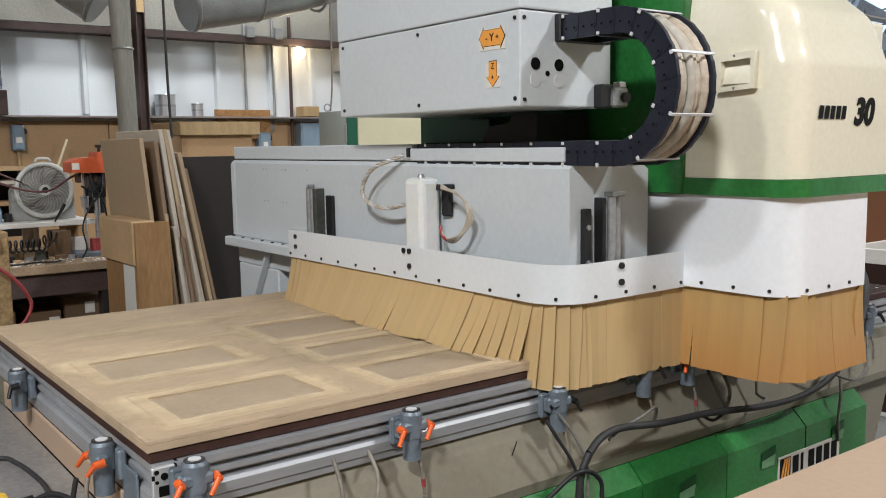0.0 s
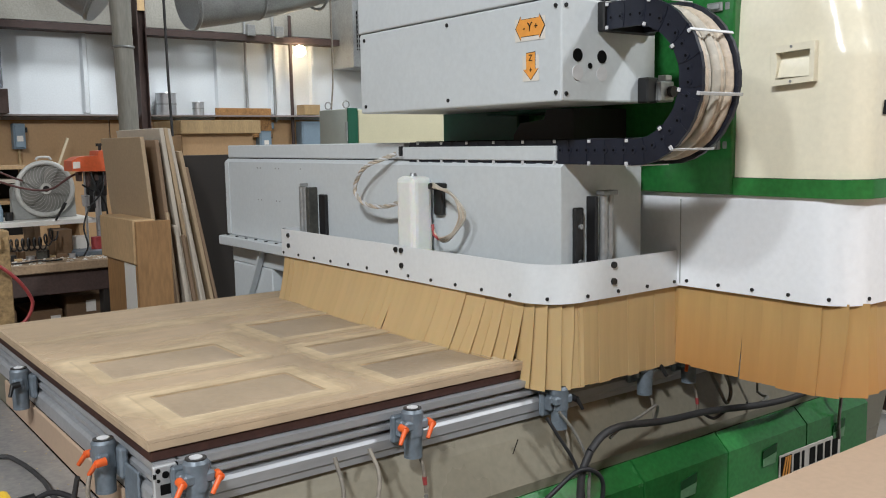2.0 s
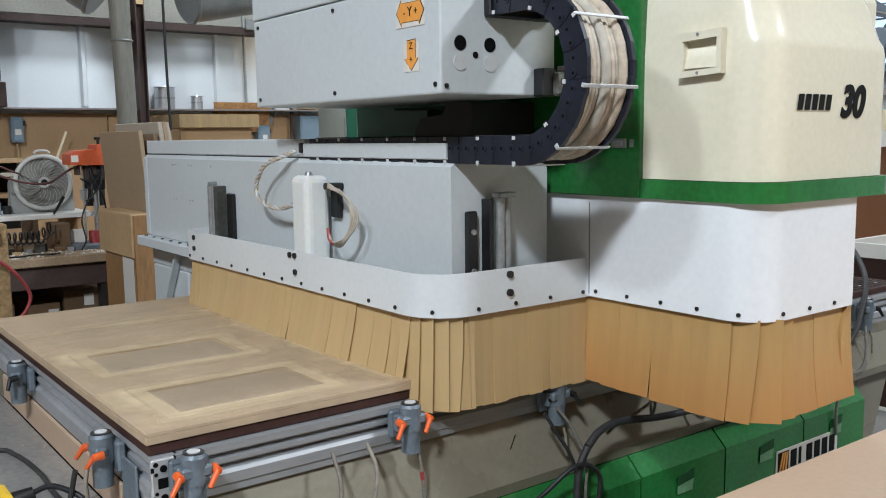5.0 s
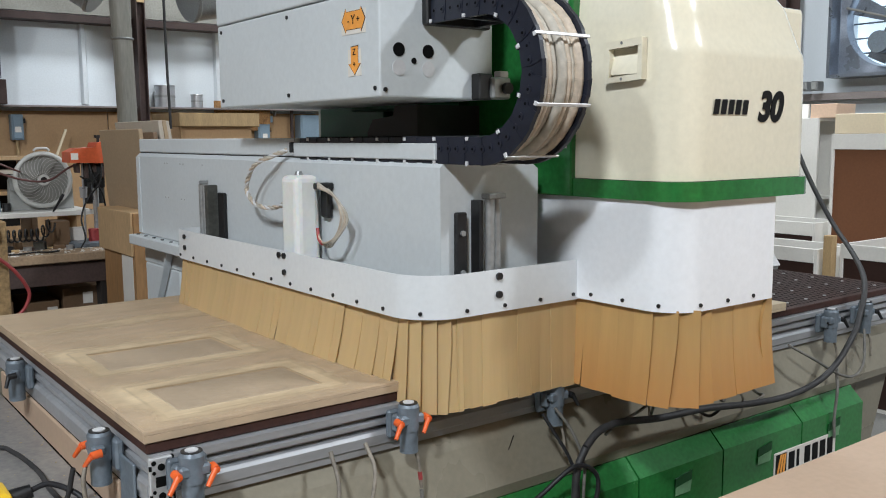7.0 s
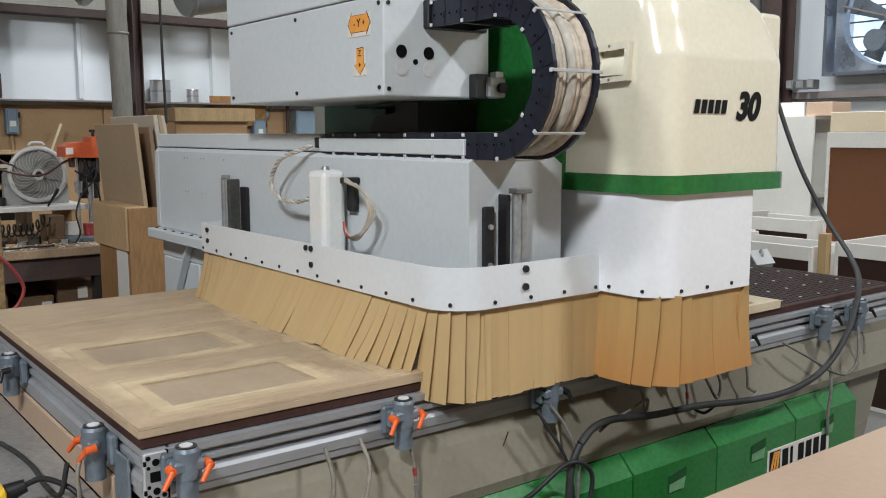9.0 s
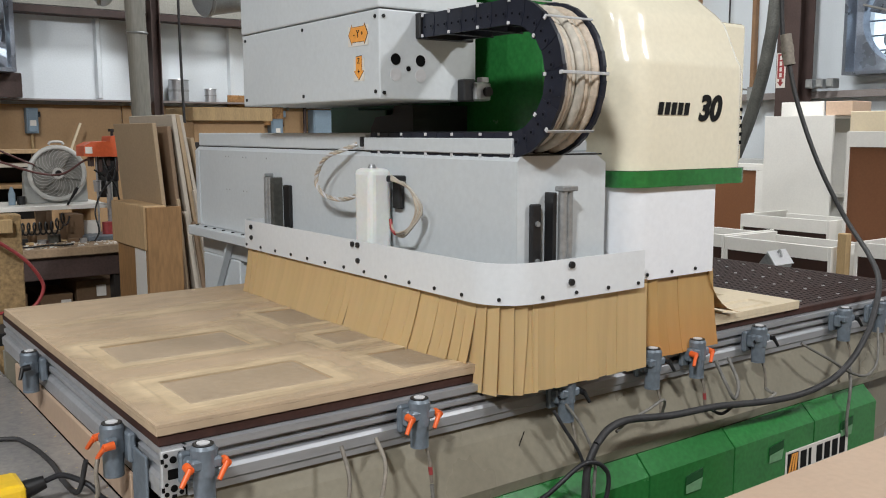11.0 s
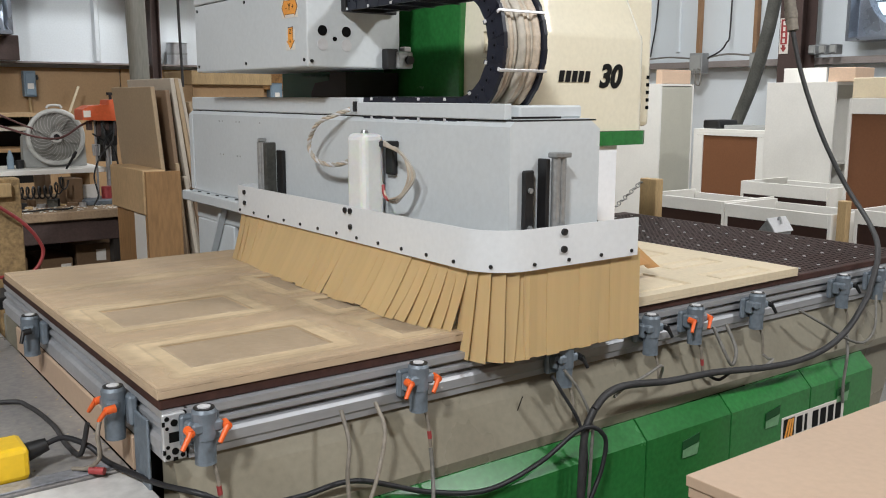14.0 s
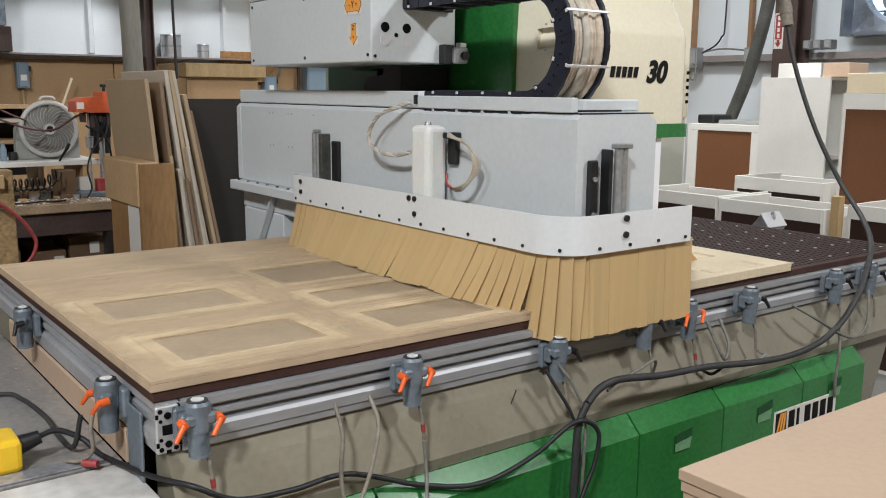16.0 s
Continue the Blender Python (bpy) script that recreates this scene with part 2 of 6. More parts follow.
def bx(bm, x0, x1, y0, y1, z0, z1, bev=0.0, seg=1):
    vs = [bm.verts.new((x, y, z)) for x in (x0, x1) for y in (y0, y1) for z in (z0, z1)]
    fs = [bm.faces.new([vs[i] for i in f]) for f in
          ((0, 1, 3, 2), (4, 6, 7, 5), (0, 4, 5, 1), (2, 3, 7, 6), (0, 2, 6, 4), (1, 5, 7, 3))]
    if bev:
        es = list({e for f in fs for e in f.edges})
        bmesh.ops.bevel(bm, geom=es, offset=bev, segments=seg, affect="EDGES", profile=0.5)
    return bm


def cyl(bm, p0, p1, r0, r1=None, seg=16):
    r1 = r0 if r1 is None else r1
    p0, p1 = Vector(p0), Vector(p1)
    q = (p1 - p0).to_track_quat("Z", "Y")
    a = [bm.verts.new(p0 + q @ Vector((r0 * math.cos(t), r0 * math.sin(t), 0))) for t in (2 * math.pi * i / seg for i in range(seg))]
    b = [bm.verts.new(p1 + q @ Vector((r1 * math.cos(t), r1 * math.sin(t), 0))) for t in (2 * math.pi * i / seg for i in range(seg))]
    for i in range(seg):
        f = bm.faces.new((a[i], a[(i + 1) % seg], b[(i + 1) % seg], b[i]))
        f.smooth = True
    bm.faces.new(a[::-1])
    bm.faces.new(b)
    return bm


def ring(bm, c, axis, R, r, seg=32, sub=8):
    q = Vector(axis).to_track_quat("Z", "Y")
    rows_ = []
    for i in range(seg):
        a = 2 * math.pi * i / seg
        rows_.append([bm.verts.new(Vector(c) + q @ Vector(((R + r * math.cos(b)) * math.cos(a), (R + r * math.cos(b)) * math.sin(a), r * math.sin(b))))
                      for b in (2 * math.pi * j / sub for j in range(sub))])
    for i in range(seg):
        for j in range(sub):
            f = bm.faces.new((rows_[i][j], rows_[(i + 1) % seg][j], rows_[(i + 1) % seg][(j + 1) % sub], rows_[i][(j + 1) % sub]))
            f.smooth = True
    return bm


def smooth_path(pts, n=8):
    P = [Vector(p) for p in pts]
    P = [2 * P[0] - P[1]] + P + [2 * P[-1] - P[-2]]
    out = []
    for i in range(1, len(P) - 2):
        a, b, c, d = P[i - 1:i + 3]
        for k in range(n):
            t = k / n
            out.append(0.5 * (2 * b + (c - a) * t + (2 * a - 5 * b + 4 * c - d) * t * t + (3 * b - a - 3 * c + d) * t ** 3))
    out.append(P[-2])
    return out


def tube(bm, pts, r, seg=8, n=8):
    P = smooth_path(pts, n) if n else [Vector(p) for p in pts]
    up = Vector((0.31, 0.17, 0.93)).normalized()
    rings = []
    for i, p in enumerate(P):
        d = (P[min(i + 1, len(P) - 1)] - P[max(i - 1, 0)]).normalized()
        u = up - d * up.dot(d)
        u = u.normalized() if u.length > 1e-4 else d.orthogonal().normalized()
        up = u
        v = d.cross(u)
        rings.append([bm.verts.new(p + r * (math.cos(a) * u + math.sin(a) * v)) for a in (2 * math.pi * j / seg for j in range(seg))])
    for a, b in zip(rings, rings[1:]):
        for j in range(seg):
            f = bm.faces.new((a[j], a[(j + 1) % seg], b[(j + 1) % seg], b[j]))
            f.smooth = True
    bm.faces.new(rings[0][::-1])
    bm.faces.new(rings[-1])
    return bm


def prism(bm, outline, put, a, b, smooth=False):
    """outline: 2D points; put(u, v, w) gives the 3D point; extruded from w=a to w=b."""
    A = [bm.verts.new(put(u, v, a)) for u, v in outline]
    B = [bm.verts.new(put(u, v, b)) for u, v in outline]
    n = len(A)
    for i in range(n):
        f = bm.faces.new((A[i], A[(i + 1) % n], B[(i + 1) % n], B[i]))
        f.smooth = smooth
    bm.faces.new(A[::-1])
    bm.faces.new(B)
    return bm


def wallstrip(bm, path, z0, z1, thick):
    """An upright sheet along a plan path, with thickness to its left."""
    n = len(path)
    P = [Vector((p[0], p[1], 0)) for p in path]
    L = []
    for i in range(n):
        d = (P[min(i + 1, n - 1)] - P[max(i - 1, 0)]).normalized()
        L.append(P[i] + Vector((-d.y, d.x, 0)) * thick)
    rows_ = [[bm.verts.new((q.x, q.y, z)) for q, z in ((P[i], z0), (P[i], z1), (L[i], z1), (L[i], z0))] for i in range(n)]
    for a, b in zip(rows_, rows_[1:]):
        for j in range(4):
            f = bm.faces.new((a[j], b[j], b[(j + 1) % 4], a[(j + 1) % 4]))
            f.smooth = j in (0, 2)
    bm.faces.new(rows_[0])
    bm.faces.new(rows_[-1][::-1])
    return bm


def arc(cx, cy, r, a0, a1, n=8):
    return [(cx + r * math.cos(radians(a0 + (a1 - a0) * i / n)), cy + r * math.sin(radians(a0 + (a1 - a0) * i / n))) for i in range(n + 1)]


def nb():
    return bmesh.new()


def part(name, bm, material, parent, label="", origin=None):
    """Links a bmesh, built in the parent's world space, as one mesh object under parent."""
    bmesh.ops.recalc_face_normals(bm, faces=bm.faces)
    for e in bm.edges:
        if len(e.link_faces) == 2 and e.calc_face_angle() > 0.9:
            e.smooth = False
    if origin is None:
        lo = [min(v.co[i] for v in bm.verts) for i in range(3)]
        hi = [max(v.co[i] for v in bm.verts) for i in range(3)]
        origin = [(a + b) / 2 for a, b in zip(lo, hi)]
    o = Vector(origin)
    bmesh.ops.translate(bm, verts=bm.verts, vec=-o)
    me = bpy.data.meshes.new(name)
    bm.to_mesh(me)
    bm.free()
    me.materials.append(M[material])
    ob = new(name, me)
    ORG[ob.name] = o
    if parent:
        ob.parent = parent
        ob.location = o - ORG[parent.name]
    else:
        ob.location = o
    if label:
        tagged(ob, label)
    return ob


def thing(name, at, label, category, group="", kind=""):
    ob = new(name)
    ob.location = at
    ob.empty_display_size = 0.1
    ORG[ob.name] = Vector(at)
    return tagged(ob, label, category, group, kind)


def solo(name, bm, material, label="", category="", group="", kind=""):
    """A thing of one mesh."""
    return tagged(part(name, bm, material, None), label, category, group, kind)


def text_mesh(name, body, size, material, parent, m, label="", shear=0.0, extrude=0.001, origin=(0, 0, 0), bold=0.0):
    cu = bpy.data.curves.new(name, "FONT")
    cu.body, cu.size, cu.extrude, cu.align_x, cu.align_y, cu.shear, cu.offset = body, size, extrude, "CENTER", "CENTER", shear, bold
    tmp = bpy.data.objects.new(name, cu)
    scene.collection.objects.link(tmp)
    me = bpy.data.meshes.new_from_object(tmp.evaluated_get(bpy.context.evaluated_depsgraph_get()))
    bpy.data.objects.remove(tmp)
    me.materials.clear()
    me.materials.append(M[material])
    ob = new(name, me)
    ob.parent = parent
    ob.matrix_basis = Matrix.Translation(-ORG[parent.name]) @ m
    if label:
        tagged(ob, label)
    return ob

# ---------------------------------------------------------------- building
WY, WX = 6.33, 8.0
solo("floor", bx(nb(), -6, WX, -6, WY, -0.15, 0), "concrete", "dusty grey concrete workshop floor", "floor", kind="structure")
# ceiling, south and west walls stay out of view; dark tones limit bounced light
solo("ceiling", bx(nb(), -6.2, WX + 0.2, -6.2, WY + 0.2, 5.0, 5.15), "roof_deck", "unseen workshop ceiling, darkened to cut bounced light", "ceiling", kind="structure")
solo("wall_south", bx(nb(), -6.2, WX + 0.2, -6.2, -6, 0, 5), "ply", "unseen workshop wall, brown to cut bounced light", "wall", kind="structure")
solo("wall_west", bx(nb(), -6.2, -6, -6, WY, 0, 5), "ply", "unseen workshop wall, brown to cut bounced light", "wall", kind="structure")


def wall_north():
    w = thing("wall_north", (1.5, WY, 0), "white sheet-metal wall over plywood wainscot", "wall", kind="structure")
    part("wall_sheet", bx(nb(), -6.2, WX + 0.2, WY, WY + 0.2, 0, 5), "metal_wall", w)
    part("insulation", bx(nb(), -6, WX, WY - 0.03, WY, 2.44, 5), "insulation", w, "pale quilted insulation facing")
    for x in (-4.06, -2.905, -1.752, -0.598, 0.556, 1.68, 2.833, 3.355, 3.785, 4.94, 6.09, 7.25):
        part("rib", prism(nb(), [(0, 0), (0.06, 0), (0.045, -0.035), (0.015, -0.035)], lambda u, v, q, x=x: (x + u, WY + v - 0.001, q), 1.72, 2.36), "metal_wall", w)
    x = -3.0
    while x < WX - 0.3:
        part("plywood_sheet", bx(nb(), x + 0.004, x + 1.216, WY - 0.022, WY - 0.001, 0, 1.66, 0.002), "ply", w)
        x += 1.22
    return w


wall_north()
solo("trim", bx(nb(), -6, 6.4, WY - 0.19, WY - 0.002, 1.686, 1.70), "ledge", "thin steel ledge above the wainscot", "trim", kind="structure")
g = nb()
bx(g, -6, 6.4, WY - 0.16, WY - 0.001, 2.36, 2.375)
bx(g, -6, 6.4, WY - 0.17, WY - 0.155, 2.36, 2.415)
solo("trim", g, "rust_steel", "dark red-brown steel wall girt", "girt", kind="structure")


def steel_column(x, y, lbl, w=0.09):
    g = nb()
    for a in (-w / 2, w / 2 - 0.008):
        bx(g, x + a, x + a + 0.008, y - 0.06, y + 0.06, 0, 5)
    bx(g, x - w / 2 + 0.008, x + w / 2 - 0.008, y - 0.004, y + 0.004, 0, 5)
    solo("steel_column", g, "rust_steel", lbl, "column", kind="structure")


steel_column(2.115, WY - 0.20, "dark brown steel column against the metal wall", 0.075)
solo("column_tag", bx(nb(), 2.085, 2.145, WY - 0.268, WY - 0.261, 2.54, 2.66, 0.001), "pine", "yellow tag fixed to the steel column", "tag")


def wall_east():
    w = thing("wall_east", (WX, 2, 0), "pale blue-white sheet-metal wall with girts", "wall", kind="structure")
    g = nb()
    bx(g, WX, WX + 0.2, -6, 2.31, 0, 5)
    bx(g, WX, WX + 0.2, 3.27, WY, 0, 5)
    bx(g, WX, WX + 0.2, 2.31, 3.27, 0, 2.0)
    bx(g, WX, WX + 0.2, 2.31, 3.27, 2.97, 5)
    part("wall_sheet", g, "metal_wall", w)
    for y in (0.4, 1.32, 2.1, 4.3, 5.48, 5.95):
        part("rib", bx(nb(), WX - 0.03, WX - 0.001, y, y + 0.05, 1.95, 5, 0.008), "metal_wall", w)
    for y, z0 in ((5.15, 1.86), (4.42, 1.86)):
        part("stud", bx(nb(), WX - 0.09, WX - 0.031, y, y + 0.045, z0, 5, 0.003), "stud_wood", w, "bare pine stud")
    return w


wall_east()
solo("trim", bx(nb(), WX - 0.16, WX - 0.002, -6, WY - 0.2, 1.765, 1.83), "ledge", "dark steel wall girt", "girt", kind="structure")
g = nb()
bx(g, WX - 0.42, WX - 0.405, 3.69, 3.93, 0, 5)
bx(g, WX - 0.18, WX - 0.165, 3.69, 3.93, 0, 5)
bx(g, WX - 0.405, WX - 0.18, 3.80, 3.815, 0, 5)
solo("steel_column", g, "rust_steel", "dark brown steel column with a small warning sign", "column", kind="structure")

# ---------------------------------------------------------------- machine bed
BL, BW = 2.55, 1.30


def machine_bed():
    t = thing("cnc_bed", (BL / 2, BW / 2, 0), "long router bed with green base and taupe apron", "machine bed")
    # green plinth in sections with a sloped shoulder
    xs = [-0.35, 0.40, 1.117, 1.44, 1.80, 2.13]
    for a, b in zip(xs, xs[1:]):
        prof = [(-0.10, 0.0), (-0.10, 0.633), (-0.058, 0.675), (0.3, 0.675), (0.3, 0.0)]
        pl = part("base_panel", prism(nb(), prof, lambda u, v, w: (w, u, v), a + 0.003, b - 0.003), "green", t, "glossy green base panel")
        if a > 0.5:
            m = (a + b) / 2
            # not hollow: a flat dark patch paints the pocket's shade
            part("lifting_pocket", prism(nb(), [(m - 0.032, 0.582), (m + 0.030, 0.590), (m + 0.032, 0.612), (m - 0.030, 0.602)], lambda u, v, w: (u, w, v), -0.1035, -0.1005), "pocket_shade", pl, "pocket shade painted dark green")
            # a flat pale patch paints the light on the pocket's sill
            part("pocket_lip", prism(nb(), [(m - 0.032, 0.560), (m + 0.024, 0.560), (m + 0.030, 0.5885), (m - 0.032, 0.5805)], lambda u, v, w: (u, w, v), -0.1045, -0.1037), "pocket_pale", pl, "lit pocket sill painted pale green")
    sg = part("maker_sign", bx(nb(), 1.665, 1.975, -0.1035, -0.1005, 0.505, 0.572, 0.001), "paper", t, "white sign with black lettering shapes")
    part("emblem", bx(nb(), 1.672, 1.722, -0.105, -0.1037, 0.512, 0.566), "ink", sg)
    for k in range(3):
        part("emblem_stripe", prism(nb(), [(1.676 + k * 0.014, 0.514), (1.684 + k * 0.014, 0.514), (1.698 + k * 0.010, 0.564), (1.690 + k * 0.010, 0.564)], lambda u, v, w: (u, w, v), -0.1062, -0.1052), "sticker", sg, "orange stripe")
    for k in range(6):
        x = 1.733 + k * 0.0392
        part("letter_bar", bx(nb(), x, x + (0.013 if k == 1 else 0.029), -0.105, -0.1037, 0.514, 0.563, 0.0008), "ink", sg)
    part("core", bx(nb(), 0.03, BL - 0.25, 0.02, BW - 0.02, 0.05, 0.80), "void", t)
    prof = [(-0.055, 0.676), (-0.06, 0.70), (-0.022, 0.79), (-0.005, 0.825), (0.05, 0.825), (0.05, 0.676)]
    part("apron", prism(nb(), prof, lambda u, v, w: (w, u, v), 0.02, BL - 0.06), "taupe", t, "glossy taupe sheet-metal apron")
    part("bolt_hole", cyl(nb(), (1.052, -0.0385, 0.750), (1.052, -0.02, 0.750), 0.0065, seg=12), "void", t)
    part("scratch", prism(nb(), [(0.767, 0.763), (0.7695, 0.763), (0.793, 0.787), (0.791, 0.788)], lambda u, v, w: (u, w - (v - 0.70) * -0.422, v), -0.0606, -0.0585), "void", t, "dark scratch in the apron paint")
    part("end_apron", prism(nb(), [(BL - 0.06, 0.825), (BL - 0.25, 0.35), (BL - 0.25, 0.30), (BL - 0.35, 0.30), (BL - 0.35, 0.825)], lambda u, v, w: (u, w, v), -0.02, BW - 0.02), "taupe", t)
    part("rear_apron", bx(nb(), 0.0, BL - 0.1, BW - 0.03, BW, 0.3, 0.825), "taupe", t)

    def rail_outline():
        # T-slot extrusion, 50 x 90
        return [(0, 0), (-0.046, 0), (-0.046, 0.012), (-0.05, 0.016), (-0.05, 0.034), (-0.044, 0.040), (-0.027, 0.043), (-0.027, 0.049),
                (-0.044, 0.052), (-0.044, 0.060), (-0.027, 0.063), (-0.027, 0.069), (-0.044, 0.072), (-0.044, 0.085), (-0.0, 0.085)]
    part("rail", prism(nb(), rail_outline(), lambda u, v, w: (w, u + 0.030, 0.8255 + v), 0.045, BL), "alu", t, "brushed aluminium T-slot rail")
    part("rail", prism(nb(), rail_outline(), lambda u, v, w: (u + 0.050, w, 0.8255 + v), -0.004, BW), "alu", t, "brushed aluminium T-slot rail")
    part("rail", prism(nb(), rail_outline(), lambda u, v, w: (w, BW + 0.004 - u, 0.8255 + v), 0.02, BL), "alu", t, "brushed aluminium T-slot rail")
    # cut end of the corner extrusion with its bores
    e = part("rail_end", bx(nb(), 0.002, 0.042, -0.014, -0.0045, 0.826, 0.909, 0.002), "alu_cut", t, "sawn extrusion end with bores")
    for v in (0.834, 0.851, 0.884, 0.901):
        for u in (0.0095, 0.0345):
            part("bore", cyl(nb(), (u, -0.0150, v), (u, -0.012, v), 0.0042 if v in (0.834, 0.901) else 0.0032, seg=12), "void", e)
    for v in (0.8425, 0.8925):
        part("bore", cyl(nb(), (0.022, -0.0150, v), (0.022, -0.012, v), 0.0062, seg=14), "void", e)
        part("slot", bx(nb(), 0.0375, 0.0425, -0.0150, -0.012, v - 0.004, v + 0.004), "void", e)
        part("slot", bx(nb(), 0.0015, 0.006, -0.0150, -0.012, v - 0.004, v + 0.004), "void", e)
    part("bore", bx(nb(), 0.011, 0.033, -0.0150, -0.012, 0.8575, 0.8775, 0.002), "void", e)
    part("slot", bx(nb(), 0.018, 0.026, -0.0150, -0.012, 0.826, 0.832), "void", e)
    part("rail_joint", bx(nb(), 0.0425, 0.0449, -0.012, 0.02, 0.826, 0.908), "void", t, "dark joint beside the rail")
    part("end_plate", bx(nb(), -0.006, -0.0005, 0.045, 0.12, 0.74, 0.885, 0.002), "cast", t)
    # perforated brown board
    b = part("spoil_board", bx(nb(), 0.004, BL, 0.004, BW - 0.004, 0.9115, 0.9305, 0.002), "phenolic", t, "dark brown perforated phenolic board")
    g = nb()
    for i in range(62):
        for j in range(58):
            x, y = 1.24 + i * 0.021, 0.03 + j * 0.021
            vs = [g.verts.new((x + 0.0068 * math.cos(a), y + 0.0068 * math.sin(a), 0.9311)) for a in (k * math.pi / 3 for k in range(6))]
            g.faces.new(vs)
    tagged(part("vacuum_hole", g, "void", b), kind="stuff")
    for i in range(6):
        for j in range(12):
            x, y = 1.96 + i * 0.1028, 0.061 + j * 0.1125
            if x < BL - 0.03 and y < BW - 0.02:
                part("screw", cyl(nb(), (x, y, 0.9305), (x, y, 0.9322), 0.0052, seg=8), "alu_cut", b)
    return t


machine_bed()


def panel_frame(g, x0, x1, y0, y1, z, w, d):
    """A mitred V-groove ring cut look: four sloped bars standing d proud of z."""
    o = [(x0, y0), (x1, y0), (x1, y1), (x0, y1)]
    i = [(x0 + w, y0 + w), (x1 - w, y0 + w), (x1 - w, y1 - w), (x0 + w, y1 - w)]
    A = [g.verts.new((*p, z)) for p in o]
    B = [g.verts.new((*p, z - d)) for p in i]
    for k in range(4):
        g.faces.new((A[k], A[(k + 1) % 4], B[(k + 1) % 4], B[k]))
    g.faces.new(B)
    return A


def routed_sheet(name, x0, x1, y0, y1, z0, z1, pockets, material, cutmat, lbl, cat, w, d, panelmat):
    """A sheet with routed panel recesses as real hollows."""
    t = thing(name, ((x0 + x1) / 2, (y0 + y1) / 2, z0), lbl, cat)
    part("core", bx(nb(), x0, x1, y0, y1, z0, z1 - d - 0.002, 0.0015), material, t)
    xs = sorted({x0, x1, *(p[0] for p in pockets), *(p[1] for p in pockets)})
    ys = sorted({y0, y1, *(p[2] for p in pockets), *(p[3] for p in pockets)})
    g = nb()
    V = {}

    def v(x, y, z):
        k = (round(x, 5), round(y, 5), round(z, 5))
        if k not in V:
            V[k] = g.verts.new((x, y, z))
        return V[k]
    zb = z1 - d - 0.002
    for a, b in zip(xs, xs[1:]):
        for c, e in zip(ys, ys[1:]):
            mx, my = (a + b) / 2, (c + e) / 2
            if any(p[0] < mx < p[1] and p[2] < my < p[3] for p in pockets):
                continue
            g.faces.new((v(a, c, z1), v(b, c, z1), v(b, e, z1), v(a, e, z1)))
    for a, b in zip(xs, xs[1:]):
        for y in (y0, y1):
            g.faces.new((v(a, y, zb), v(b, y, zb), v(b, y, z1), v(a, y, z1)))
    for a, b in zip(ys, ys[1:]):
        for x in (x0, x1):
            g.faces.new((v(x, a, zb), v(x, b, zb), v(x, b, z1), v(x, a, z1)))
    part("face", g, material, t)
    for p in pockets:
        g = nb()
        panel_frame(g, *p, z1, w, d)
        h = part("panel_moulding", g, cutmat, t, "freshly cut bevelled groove")
        g = nb()
        q = (p[0] + w * 1.15, p[1] - w * 1.15, p[2] + w * 1.15, p[3] - w * 1.15)
        r = min(0.018, w * 0.7)
        A = [g.verts.new((*c, z1 - d + 0.0005)) for c in ((q[0], q[2]), (q[1], q[2]), (q[1], q[3]), (q[0], q[3]))]
        B = [g.verts.new((*c, z1 - 0.001)) for c in ((q[0] + r, q[2] + r), (q[1] - r, q[2] + r), (q[1] - r, q[3] - r), (q[0] + r, q[3] - r))]
        for k in range(4):
            g.faces.new((A[k], A[(k + 1) % 4], B[(k + 1) % 4], B[k]))
        g.faces.new(B)
        part("raised_panel", g, panelmat, h)
    return t


POCKETS = [(0.055, 0.420, 0.045, 0.295), (0.045, 0.412, 0.405, 0.655),
           (0.495, 0.83, 0.02, 0.245), (0.495, 0.83, 0.290, 0.485), (0.495, 0.83, 0.535, 0.815)]
routed_sheet("mdf_sheet", 0.0, 1.12, 0.0, 1.245, 0.931, 0.951, POCKETS, "mdf", "mdf_cut",
             "tan fibreboard sheet with routed door panels, dusted with sawdust", "board", 0.033, 0.003, "mdf_dark")


